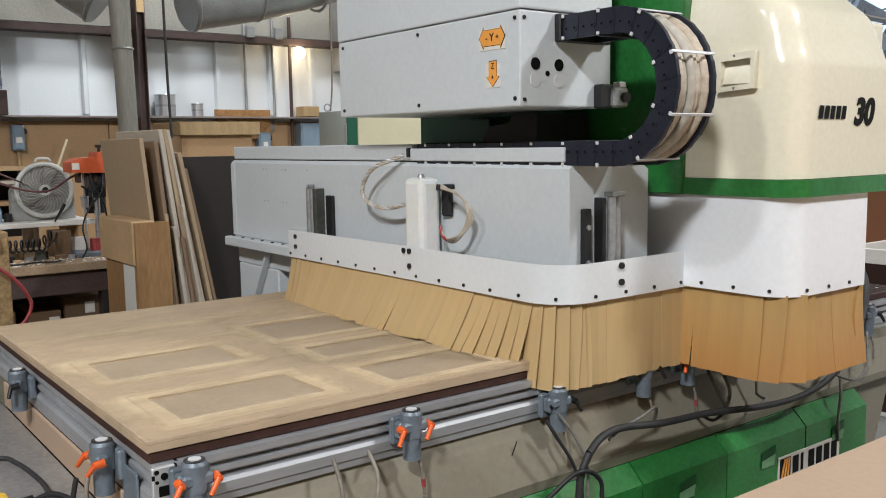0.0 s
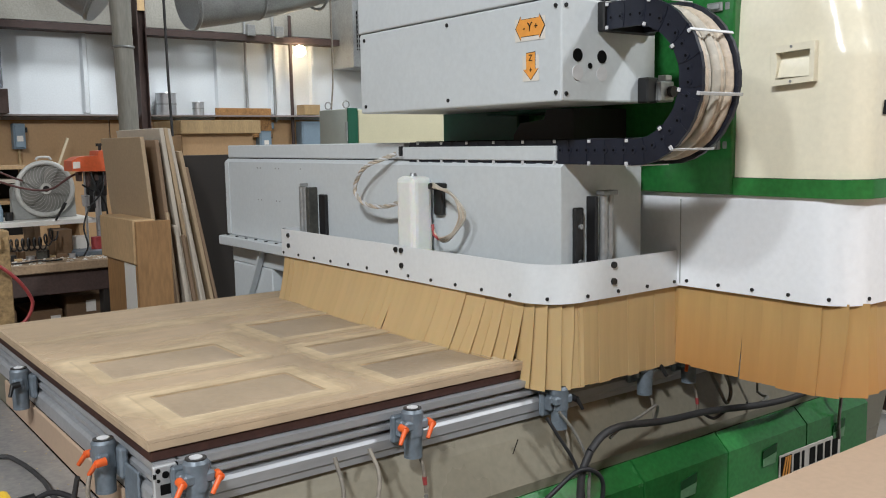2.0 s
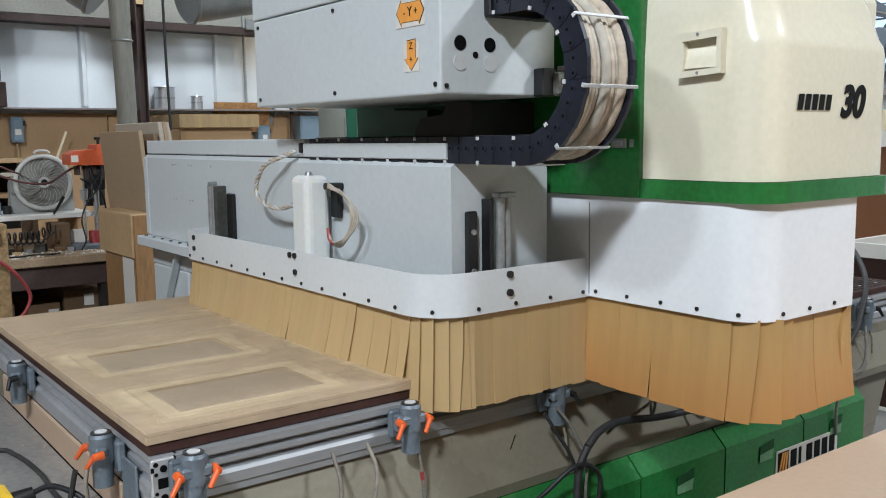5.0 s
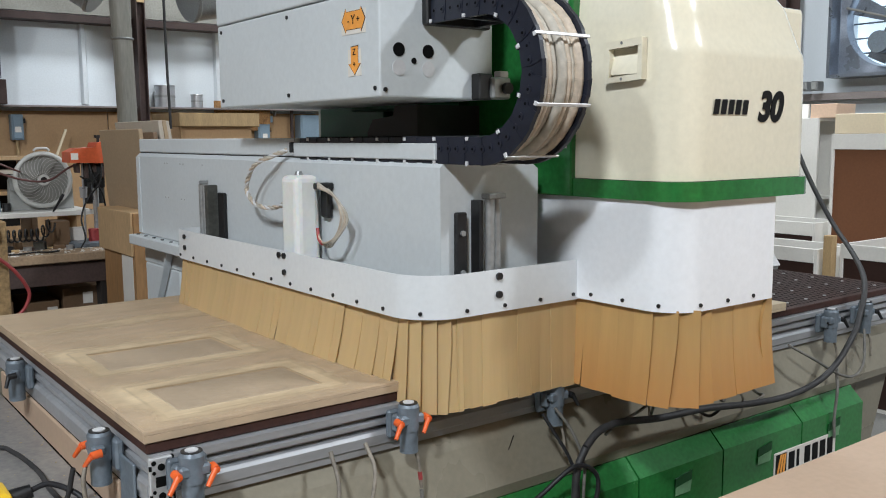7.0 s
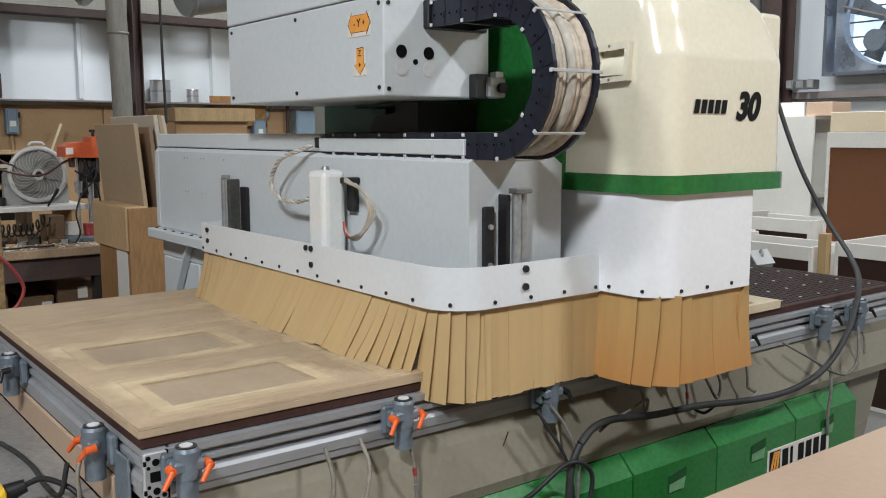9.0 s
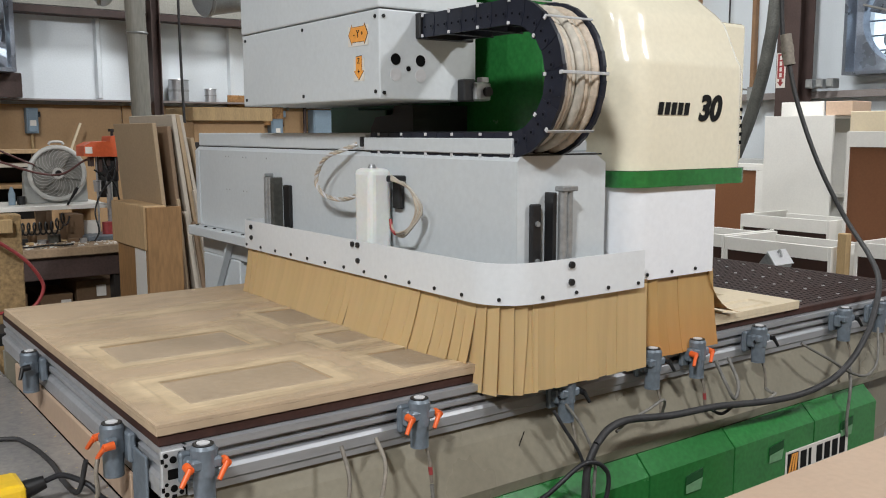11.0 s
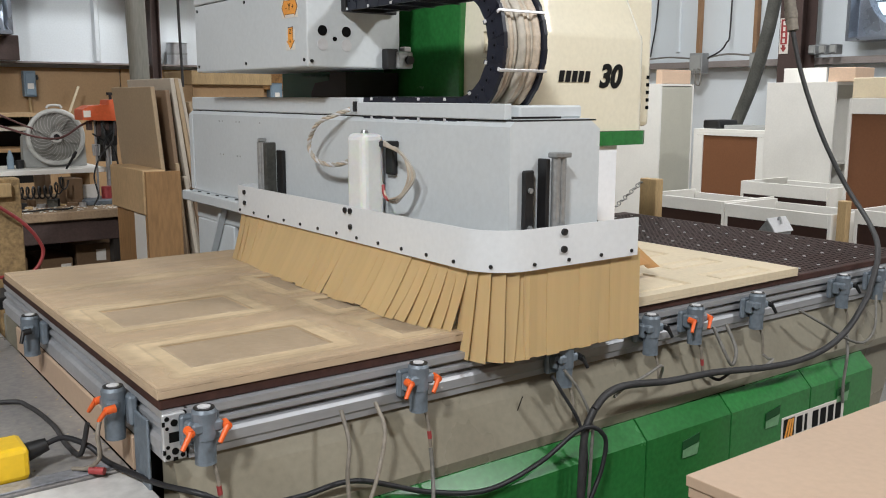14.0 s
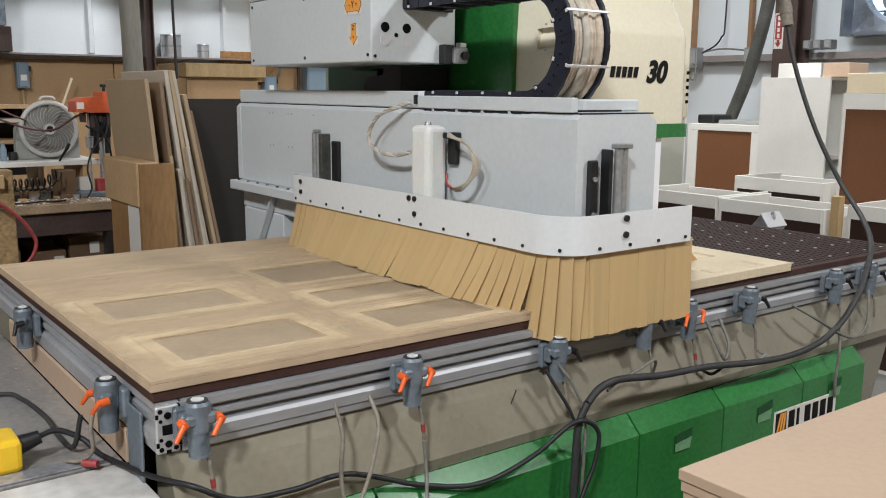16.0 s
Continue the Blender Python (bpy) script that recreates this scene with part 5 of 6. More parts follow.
# wall fan
def wall_fan(c, axis, w, lbl, blades=6):
    """Square-housed exhaust fan set in a wall; axis x or y is its normal."""
    t = thing("exhaust_fan", c, lbl, "fan")
    def P(u, v, d):
        return (c[0] + u, c[1] - d, c[2] + v) if axis == "y" else (c[0] - d, c[1] + u, c[2] + v)
    def slab(u0, u1, v0, v1, d0, d1, m, n, lab=""):
        g = nb()
        prism(g, [(u0, v0), (u1, v0), (u1, v1), (u0, v1)], P, d0, d1)
        return part(n, g, m, t, lab)
    h = w / 2
    slab(-h, -h + 0.03, -h, h, 0.0, 0.30, "fan_steel", "housing_side")
    slab(h - 0.03, h, -h, h, 0.0, 0.30, "fan_steel", "housing_side")
    slab(-h + 0.031, h - 0.031, h - 0.03, h, 0.0, 0.30, "fan_steel", "housing_side")
    slab(-h + 0.031, h - 0.031, -h, -h + 0.03, 0.0, 0.30, "fan_steel", "housing_side")
    g = nb()
    n = 40
    r = h * 0.84
    A = [(r * math.cos(2 * math.pi * k / n), r * math.sin(2 * math.pi * k / n)) for k in range(n)]
    Q = []
    for u, v in A:
        s = (h - 0.032) / max(abs(u), abs(v))
        Q.append((u * s, v * s))
    a = [g.verts.new(P(u, v, 0.12)) for u, v in A]
    b = [g.verts.new(P(u, v, 0.14)) for u, v in Q]
    cc = [g.verts.new(P(u * 0.97, v * 0.97, 0.02)) for u, v in A]
    for k in range(n):
        j = (k + 1) % n
        g.faces.new((a[k], a[j], b[j], b[k]))
        g.faces.new((a[k], a[j], cc[j], cc[k])).smooth = True
    part("orifice", g, "fan_steel", t, "galvanised fan ring")
    slab(-h + 0.04, h - 0.04, -h + 0.04, h - 0.04, -0.19, -0.17, "sky_glow", "daylight_pane", "bright daylight behind the shutter")
    for k in range(7):
        v = -h + 0.1 + k * (w - 0.2) / 6
        slab(-h + 0.04, h - 0.04, v - 0.008, v + 0.008, -0.10, -0.09, "fan_steel", "shutter_blade")
    for k in range(4):
        an = 2 * math.pi * k / 4 + 0.5
        g = nb()
        o = [(0.05, -0.05), (r * 0.9, -0.13), (r * 0.93, 0.06), (0.05, 0.04)]
        prism(g, [(u * math.cos(an) - v * math.sin(an), u * math.sin(an) + v * math.cos(an)) for u, v in o], P, 0.06, 0.066)
        part("blade", g, "fan_steel", t, "grey fan blade")
    for an in (0.3, 2.4, 4.4):
        g = nb()
        tube(g, [P(0, 0, 0.17), P(r * math.cos(an), r * math.sin(an), 0.16)], 0.012, 8, 0)
        part("strut", g, "fan_grey", t)
    g = nb()
    cyl(g, P(0.02, -0.22, 0.15), P(0.02, -0.22, 0.32), 0.10, seg=20)
    part("motor", g, "cast", t, "dark fan motor")
    return t


wall_fan((WX, 2.79, 2.485), "x", 1.04, "galvanised exhaust fan in the wall with daylight behind")
solo("fan_support", bx(nb(), 0.34, 1.06, WY - 0.30, WY - 0.19, 1.7005, 1.885, 0.004), "rust_steel", "dark timber sill under the small wall fan", "sill")
wall_fan((0.68, WY - 0.19, 2.19), "y", 0.62, "small exhaust fan high on the wall")
# ---------------------------------------------------------------- work bench
bn = thing("work_bench", (-0.2, 3.75, 0), "cluttered wooden work bench strewn with chips", "work bench")
part("top", bx(nb(), -1.4, 1.03, 3.30, 4.25, 0.815, 0.86, 0.004), "bench_top", bn)
part("apron", bx(nb(), -1.38, 1.01, 3.33, 3.36, 0.70, 0.8145, 0.003), "rust_steel", bn)
for x in (-1.34, 0.94):
    for y in (3.38, 4.16):
        part("leg", bx(nb(), x - 0.04, x + 0.04, y - 0.04, y + 0.04, 0, 0.6995, 0.003), "board_dark", bn)
part("riser", bx(nb(), -1.2, 0.99, 3.70, 4.15, 1.02, 1.045, 0.002), "melamine", bn, "white raised shelf")
for x in (-1.15, 0.90):
    part("riser_side", bx(nb(), x, x + 0.02, 3.72, 4.13, 0.8605, 1.0195), "ply", bn)
# back and lower shelf: the under-bench shade is put into their dark colour
part("back_panel", bx(nb(), -1.38, 1.02, 4.17, 4.19, 0.12, 0.8), "board_dark", bn)
part("lower_shelf", bx(nb(), -1.38, 1.02, 3.42, 4.15, 0.42, 0.45), "board_dark", bn)
g = nb()
rc = random.Random(5)
for k in range(260):
    x, y, q = rc.uniform(0.35, 1.0), rc.uniform(3.32, 3.7), rc.uniform(0.003, 0.009)
    bx(g, x, x + q * 1.6, y, y + q, 0.8602, 0.8602 + q * 0.5)
tagged(solo("wood_chips", g, "melamine", "pale wood chips scattered on the bench", "wood chips"), kind="stuff")
for x0, x1, z1, m, lbl in ((0.56, 0.72, 0.60, "cardboard", "brown carton under the bench"), (0.74, 1.0, 0.66, "cardboard", "labelled brown carton under the bench"), (0.2, 0.5, 0.62, "cardboard", "brown carton under the bench")):
    c = thing("carton", ((x0 + x1) / 2, 3.6, 0.45), lbl, "carton")
    part("carton_body", bx(nb(), x0, x1, 3.46, 3.8, 0.4505, z1, 0.003), m, c)
    part("carton_label", bx(nb(), x0 + 0.1, x0 + 0.15, 3.4575, 3.4595, z1 - 0.09, z1 - 0.03), "paper", c)
# box fan on the riser
def shop_fan():
    c = Vector((0.77, 3.86, 1.212))
    t = thing("shop_fan", (c.x, c.y, 1.046), "round grey floor fan standing on the bench riser", "fan")
    R = 0.148
    part("stand", prism(nb(), [(-0.17, -0.165), (0.165, -0.165), (0.16, 0.0), (0.148, 0.03), (-0.148, 0.03), (-0.165, 0.0)], lambda u, v, w: (c.x + u, w, c.z + v), c.y + 0.03, c.y + 0.09), "fan_stand", t, "grey plastic fan stand")
    part("shroud", ring(nb(), c, (0, 1, 0), R - 0.004, 0.0125, 40, 10), "fan_pale", t, "pale fan shroud")
    part("back_disc", cyl(nb(), c + Vector((0, 0.022, 0)), c + Vector((0, 0.028, 0)), R - 0.01, seg=32), "fan_grey", t)
    hub = part("hub", cyl(nb(), c + Vector((0, -0.022, 0)), c + Vector((0, 0.0, 0)), 0.030, seg=20), "fan_wire", t)
    part("hub_badge", cyl(nb(), c + Vector((0, -0.0245, 0)), c + Vector((0, -0.0225, 0)), 0.017, seg=16), "black", hub)
    for k in range(5):
        a = 2 * math.pi * k / 5
        o = [(0.028, -0.02), (0.13, -0.045), (0.135, 0.03), (0.028, 0.02)]
        part("blade", prism(nb(), [(u * math.cos(a) - v * math.sin(a), u * math.sin(a) + v * math.cos(a)) for u, v in o], lambda u, v, w: (c.x + u, w, c.z + v), c.y + 0.008, c.y + 0.011), "fan_grey", t)
    for k in range(28):
        a = 2 * math.pi * k / 28
        pts = [c + Vector((r * math.cos(a + s), -0.018, r * math.sin(a + s))) for r, s in ((0.03, 0), (0.07, -0.25), (0.11, -0.55), (0.142, -0.9))]
        part("grille_wire", tube(nb(), pts, 0.0008, 4, 3), "fan_wire", t)
    part("handle", tube(nb(), [c + Vector((-0.04, 0.0, 0.158)), c + Vector((-0.025, 0.0, 0.172)), c + Vector((0.025, 0.0, 0.172)), c + Vector((0.04, 0.0, 0.158))], 0.007, 8, 5), "fan_wire", t)
shop_fan()
g = nb()
pts = []
for k in range(9 * 12 + 1):
    a = 2 * math.pi * k / 12
    f = k / (9 * 12)
    rr = 0.031 + 0.008 * max(0.0, f - 0.6) / 0.4
    pts.append((0.47 + 0.25 * f + rr * 0.55 * math.cos(a), 3.50 + rr * 0.8 * math.cos(a), 0.945 + 0.055 * max(0.0, f - 0.75) / 0.25 + rr * math.sin(a)))
solo("coiled_cord", tube(g, pts, 0.0046, 6, 0), "black", "black coiled air cord in front of the riser", "cord")
solo("scrap_block", bx(nb(), 0.74, 0.83, 3.6, 3.75, 0.8605, 1.0, 0.003), "cardboard", "brown block on the bench", "block")
solo("white_carton", bx(nb(), 0.84, 0.93, 3.66, 3.72, 0.8605, 0.955, 0.003), "paper", "small white carton on the bench", "carton")
solo("spray_bottle", cyl(cyl(nb(), (0.53, 3.86, 1.0455), (0.53, 3.86, 1.11), 0.018, seg=14), (0.53, 3.86, 1.11), (0.53, 3.86, 1.145), 0.016, 0.006, seg=14), "elec_blue", "small blue spray bottle on the riser", "bottle")
solo("jar", cyl(nb(), (0.58, 3.88, 1.0455), (0.58, 3.88, 1.09), 0.022, seg=16), "black", "small dark jar on the riser", "jar")
cable("extension_cable", [(0.2, 3.7, 1.36), (0.45, 3.68, 1.285), (0.62, 3.67, 1.225), (0.75, 3.67, 1.215), (0.86, 3.67, 1.28), (0.95, 3.66, 1.315)], 0.006, "cable_brown", "dark red cord strung past the fan")
cable("extension_cable", [(0.2, 3.7, 1.47), (0.40, 3.69, 1.37), (0.56, 3.68, 1.29), (0.62, 3.69, 1.265)], 0.005, "cable_brown", "dark red cord strung above the fan")
solo("file_handle", cyl(cyl(nb(), (0.775, 3.70, 1.0455), (0.81, 3.68, 1.11), 0.005, 0.008, seg=10), (0.81, 3.68, 1.11), (0.825, 3.672, 1.14), 0.010, 0.008, seg=10), "black", "black tool handle leaning on the riser", "tool")
# drill press
solo("red_can", cyl(nb(), (0.955, 3.60, 0.8605), (0.955, 3.60, 0.95), 0.03, seg=16), "red", "small red can beside the drill press", "can")
dr = thing("drill_press", (0.95, 3.62, 0.86), "small red bench drill press", "drill press")
part("base", bx(nb(), 0.82, 1.02, 3.50, 3.72, 0.8605, 0.885, 0.004), "cast", dr)
part("column", cyl(nb(), (0.985, 3.64, 0.8855), (0.985, 3.64, 1.32), 0.016, seg=16), "steel", dr)
part("spindle", cyl(cyl(nb(), (0.905, 3.58, 0.90), (0.905, 3.58, 1.315), 0.006, seg=10), (0.905, 3.58, 1.12), (0.905, 3.58, 1.18), 0.018, 0.022, seg=12), "steel", dr)
hd = part("belt_cover", prism(nb(), [(0.83, 1.31), (1.03, 1.305), (1.035, 1.42), (0.97, 1.415), (0.965, 1.39), (0.87, 1.385), (0.83, 1.365)], lambda u, v, w: (u, w, v), 3.52, 3.68), "red_paint", dr, "red sheet-metal belt cover")
part("name_plate", bx(nb(), 0.835, 0.872, 3.5185, 3.5195, 1.325, 1.36), "paper", hd)
part("knob", cyl(cyl(nb(), (1.0, 3.6, 1.4155), (1.0, 3.6, 1.44), 0.008, seg=10), (1.0, 3.6, 1.44), (1.0, 3.6, 1.455), 0.02, seg=12), "black", hd)
part("drill_head", bx(nb(), 0.955, 1.02, 3.57, 3.70, 1.17, 1.3045, 0.01, 2), "black", dr, "dark drill head")
part("cord", tube(nb(), [(0.93, 3.55, 1.30), (0.95, 3.53, 1.22), (0.99, 3.53, 1.14), (1.01, 3.55, 1.05)], 0.005, 8, 5), "black", dr)
for k in range(4):
    part("bracket", bx(nb(), 0.87 + k * 0.042, 0.89 + k * 0.042, 3.56, 3.62, 1.255 - 0.03 * (k % 2), 1.3045, 0.003), "rust_steel", dr)
part("motor", cyl(nb(), (1.0, 3.72, 1.08), (1.0, 3.72, 1.30), 0.055, seg=18), "black", dr)
for k in range(3):
    a = 0.6 + k * 2.1
    part("feed_handle", tube(nb(), [(0.935, 3.54, 1.20), (0.93 + 0.06 * math.cos(a), 3.52, 1.20 + 0.09 * math.sin(a))], 0.005, 8, 0), "black", dr)
# clutter on and behind the bench
rk = thing("shelf_rack", (-0.2, 4.45, 0), "rough timber shelf rack behind the bench", "shelf")
for z, mm in ((1.335, "ply_light"), (1.255, "melamine_dull"), (1.13, "ply")):
    part("shelf", bx(nb(), -1.3, 0.80, 4.32, 4.62, z - 0.022, z, 0.002), mm, rk)
for x in (-1.3, -0.2, 0.46, 0.80):
    part("upright", bx(nb(), x, x + 0.035, 4.325, 4.615, 0.0, 1.312, 0.002), "board_shade", rk)
part("rack_back", bx(nb(), -1.26, 0.80, 4.621, 4.63, 0.9, 1.31), "board_dark", rk)
rc = random.Random(21)
TRAY = (("tool_box", "black", "dark tool box on the bench"), ("offcut", "pine", "pine offcut on the bench"), ("small_box", "cardboard", "small brown box on the bench"),
        ("grease_tin", "steel", "dull metal tin on the bench"), ("clamp_bar", "rust_steel", "rusty clamp bar on the bench"), ("parts_bin", "duct_dark", "dark parts bin on the bench"))
for k in range(22):
    kind, mm, lb = TRAY[k % 6]
    x = 0.32 + 0.031 * k + rc.uniform(-0.01, 0.01)
    a, b, c = rc.uniform(0.015, 0.035), rc.uniform(0.02, 0.05), rc.uniform(0.015, 0.042)
    y = rc.uniform(3.46, 3.66)
    if 0.88 < x < 1.02:
        continue
    if kind == "grease_tin":
        solo(kind, cyl(nb(), (x, y, 0.8605), (x, y, 0.8605 + c), a * 0.8, seg=16), mm, lb, kind.replace("_", " "))
    else:
        solo(kind, bx(nb(), x - a, x + a, y, y + b, 0.8605, 0.8605 + c * (0.35 if kind in ("offcut", "clamp_bar") else 1), 0.002), mm, lb, kind.replace("_", " "))
for k in range(9):
    kind, mm, lb = TRAY[(k * 5) % 6]
    x = -0.1 + 0.07 * k
    c = rc.uniform(0.03, 0.08)
    solo(kind, bx(nb(), x, x + rc.uniform(0.03, 0.06), 4.36, 4.5, 1.1305, 1.1305 + c, 0.003), mm, lb.replace("on the bench", "on the rack shelf"), kind.replace("_", " "))
cable("power_cable", [(0.99, 3.52, 1.30), (0.97, 3.50, 1.20), (0.90, 3.49, 1.12), (0.86, 3.48, 1.02), (0.87, 3.46, 0.92), (0.84, 3.44, 0.868)], 0.0045, "black", "black cord hanging from the drill press")
cable("power_cable", [(0.44, 3.4, 0.866), (0.52, 3.36, 0.868), (0.60, 3.38, 0.87), (0.66, 3.36, 0.868), (0.72, 3.40, 0.866)], 0.0045, "black", "black cord lying on the bench")
# timber post with hose beside the bed
solo("timber_post", bx(nb(), 0.135, 0.235, 2.15, 2.24, 0, 1.135, 0.004), "osb_post", "rough strand-board post beside the bench", "post")
solo("post_block", bx(nb(), 0.13, 0.20, 2.12, 2.148, 1.07, 1.12, 0.003), "pine", "small pine block fixed to the post", "block")
cable("red_hose", [(0.02, 2.1, 1.12), (0.12, 2.09, 1.06), (0.22, 2.08, 0.98), (0.275, 2.08, 0.90), (0.28, 2.08, 0.85), (0.24, 2.08, 0.795), (0.15, 2.08, 0.786), (-0.1, 2.05, 0.786)], 0.0068, "red", "faded red air hose looped over the deck")
# plywood box and leaning boards
bxp = thing("plywood_cabinet", (0.95, 2.8, 0), "unfinished plywood cabinet carcass", "cabinet")
part("upper_box", bx(nb(), 0.832, 0.935, 2.602, 3.09, 0.905, 1.105, 0.003), "ply_light", bxp)
part("front_panel", bx(nb(), 0.84, 1.0, 2.585, 2.601, 0.0, 1.10, 0.002), "brown_ply", bxp)
part("side_panel", bx(nb(), 0.845, 0.862, 2.63, 3.05, 0.0, 0.9045, 0.002), "brown_ply", bxp)
part("stile", bx(nb(), 0.842, 0.8445, 2.63, 2.78, 0.0, 0.9, 0.0), "melamine", bxp, "white stile")


def leaning(x0, x1, y0, y1, h, lean, m, lbl):
    g = nb()
    bx(g, 0, x1 - x0, 0, y1 - y0, 0, h, 0.002)
    ob = solo("leaning_board", g, m, lbl, "board", "boards leaning together")
    lo = ob.location.copy()
    ob.matrix_basis = pose(x0, y0, 0.003, 0, -lean, 0) @ Matrix.Translation(lo)
    return ob


for xb, th, y0, y1, h, lean, m, lbl in (
        (1.049, 0.019, 2.66, 3.25, 1.479, 4.8, "board_tan", "tan fibreboard sheet leaning in the stack"),
        (1.116, 0.019, 2.67, 3.22, 1.464, 4.7, "board_shade", "darker fibreboard sheet leaning in the stack"),
        (1.207, 0.020, 2.68, 3.31, 1.524, 6.9, "melamine_dull", "white-faced board leaning in the stack"),
        (1.255, 0.019, 2.685, 3.30, 1.528, 7.9, "board_tan", "tan fibreboard sheet leaning in the stack"),
        (1.305, 0.016, 2.69, 3.28, 1.530, 9.2, "melamine_dull", "white-edged board leaning in the stack"),
        (1.356, 0.018, 2.70, 3.28, 1.425, 9.7, "board_tan", "tan fibreboard sheet leaning in the stack"),
        (1.385, 0.016, 2.70, 3.20, 1.35, 10.4, "board_shade", "darker fibreboard sheet leaning in the stack"),
        (1.094, 0.016, 2.63, 2.90, 1.094, 5.0, "board_shade", "short brown offcut leaning in the stack"),
        (1.085, 0.016, 2.655, 2.95, 1.126, 3.2, "board_tan", "short tan offcut leaning in the stack"),
        (1.177, 0.019, 2.66, 2.95, 1.068, 6.3, "melamine_dull", "short white-edged offcut leaning in the stack"),
        (1.225, 0.018, 2.665, 2.95, 1.02, 7.2, "board_shade", "short brown offcut leaning in the stack"),
        (1.265, 0.012, 2.66, 2.95, 1.171, 8.0, "melamine_dull", "short white-edged offcut leaning in the stack")):
    leaning(xb - th, xb, y0, y1, h, lean, m, lbl)
solo("dark_sheet", bx(nb(), 1.20, 2.40, 3.05, 3.075, 0.0, 1.385, 0.002), "board_dark", "large dark sheet standing behind the gantry", "board")
leaning(0.885, 0.903, 6.1, 6.115, 1.625, -21.5, "cream_board", "pale batten leaning against the wainscot")

# ---------------------------------------------------------------- cabinets beyond the bed
def carcass(x0, x1, y0, y1, z0, z1, lbl, back="choc", rail=0.05, open_top=True):
    """A white cabinet carcass whose dark back panel faces the bed."""
    t = thing("cabinet_carcass", ((x0 + x1) / 2, (y0 + y1) / 2, z0), lbl, "cabinet", "unfinished cabinets beyond the bed")
    w = 0.018
    part("side", bx(nb(), x0, x1, y0, y0 + w, z0, z1, 0.001), "melamine", t)
    part("side", bx(nb(), x0, x1, y1 - w, y1, z0, z1, 0.001), "melamine", t)
    part("bottom", bx(nb(), x0, x1, y0 + w, y1 - w, z0, z0 + w), "melamine", t)
    part("back_panel", bx(nb(), x0 + 0.008, x0 + 0.014, y0 + w, y1 - w, z0 + w, z1 - rail), back, t, "brown back panel")
    part("rail", bx(nb(), x0 - 0.002, x0 + 0.016, y0 + w, y1 - w, z1 - rail, z1, 0.001), "melamine", t)
    part("rail", bx(nb(), x1 - 0.018, x1, y0 + w, y1 - w, z1 - 0.10, z1 - 0.02, 0.001), "melamine", t)
    if not open_top:
        for a in (y0 + w, y1 - w - 0.075):
            part("stile", bx(nb(), x0 - 0.002, x0 + 0.0075, a, a + 0.075, z0, z1 - rail - 0.001, 0.001), "melamine", t)
        part("top", bx(nb(), x0, x1, y0, y1, z1 + 0.0005, z1 + 0.018, 0.001), "melamine", t)
    return t


carcass(4.0, 4.5, 1.835, 2.45, 0.0, 0.83, "white cabinet carcass with a chocolate back panel", rail=0.075)
carcass(4.0, 4.5, 1.16, 1.83, 0.0, 0.822, "white cabinet carcass with a chocolate back panel", rail=0.075)
carcass(4.55, 5.05, 1.50, 2.12, 0.0, 0.905, "white cabinet carcass standing behind the front row", rail=0.08)
carcass(4.05, 4.6, 0.30, 1.06, 0.0, 0.86, "white cabinet carcass with a chocolate back panel", rail=0.075)
carcass(5.45, 5.95, 2.545, 3.225, 0.0, 1.175, "taller white carcass with a tan-brown back panel", "brown_back", 0.03, False)
carcass(4.62, 5.10, 0.45, 1.46, 0.0, 1.435, "tall white carcass with a red-brown back panel", "brown_back", 0.09)


def tall_unit(x0, x1, y0, y1, z1, lbl):
    t = thing("tall_cabinet", ((x0 + x1) / 2, (y0 + y1) / 2, 0), lbl, "cabinet", "unfinished cabinets beyond the bed")
    w = 0.018
    part("front", bx(nb(), x0, x0 + w, y0, y1, 0, z1, 0.001), "melamine", t)
    part("rear", bx(nb(), x1 - w, x1, y0, y1, 0, z1, 0.001), "melamine", t)
    part("inner_back", bx(nb(), x0 + w, x1 - w, y1 - 0.012, y1 - 0.004, 0, z1), "melamine", t)
    for z in (0.02, 0.75, 1.0, z1 - 0.018):
        part("shelf", bx(nb(), x0 + w, x1 - w, y0 + 0.01, y1 - 0.013, z, z + 0.018), "melamine_edge", t)
    return t


tall_unit(5.10, 5.42, 1.832, 2.342, 1.54, "tall white cabinet side with pencil marks")
tall_b = tall_unit(5.70, 6.14, 3.79, 4.55, 1.555, "tall pale cabinet with a grey-beige side")
part("side_panel", bx(nb(), 5.72, 6.12, 3.792, 3.799, 0.05, 1.53), "side_beige", tall_b)
solo("rear_panel", bx(nb(), 5.43, 5.448, 2.106, 2.436, 0.0, 1.645, 0.002), "melamine", "white panel standing behind the tall cabinet", "panel")
solo("pine_block", bx(nb(), 5.12, 5.35, 1.72, 1.905, 1.5405, 1.632, 0.003), "peach_pale", "pale pine block on the tall cabinet", "block")
solo("pine_block", bx(nb(), 5.715, 6.10, 3.80, 3.865, 1.5555, 1.675, 0.003), "peach_pale", "pale pine board on the tall cabinet", "block")
solo("pine_block", bx(nb(), 4.75, 5.0, 0.5, 1.52, 1.4355, 1.555, 0.003), "cream_board", "long pale board lying on the cabinet", "board")
solo("tool_case", bx(nb(), 5.55, 5.8, 3.067, 3.22, 1.1935, 1.262, 0.01), "black", "black tool case on the cabinet", "case")
solo("grey_slab", bx(nb(), 5.6, 5.85, 2.56, 3.052, 1.1935, 1.223, 0.003), "fan_stand", "grey slab lying on the cabinet", "board")
solo("timber_prop", bx(nb(), 4.02, 4.07, 1.09, 1.14, 0, 0.90, 0.003), "pine", "pine upright beside the cabinets", "post")
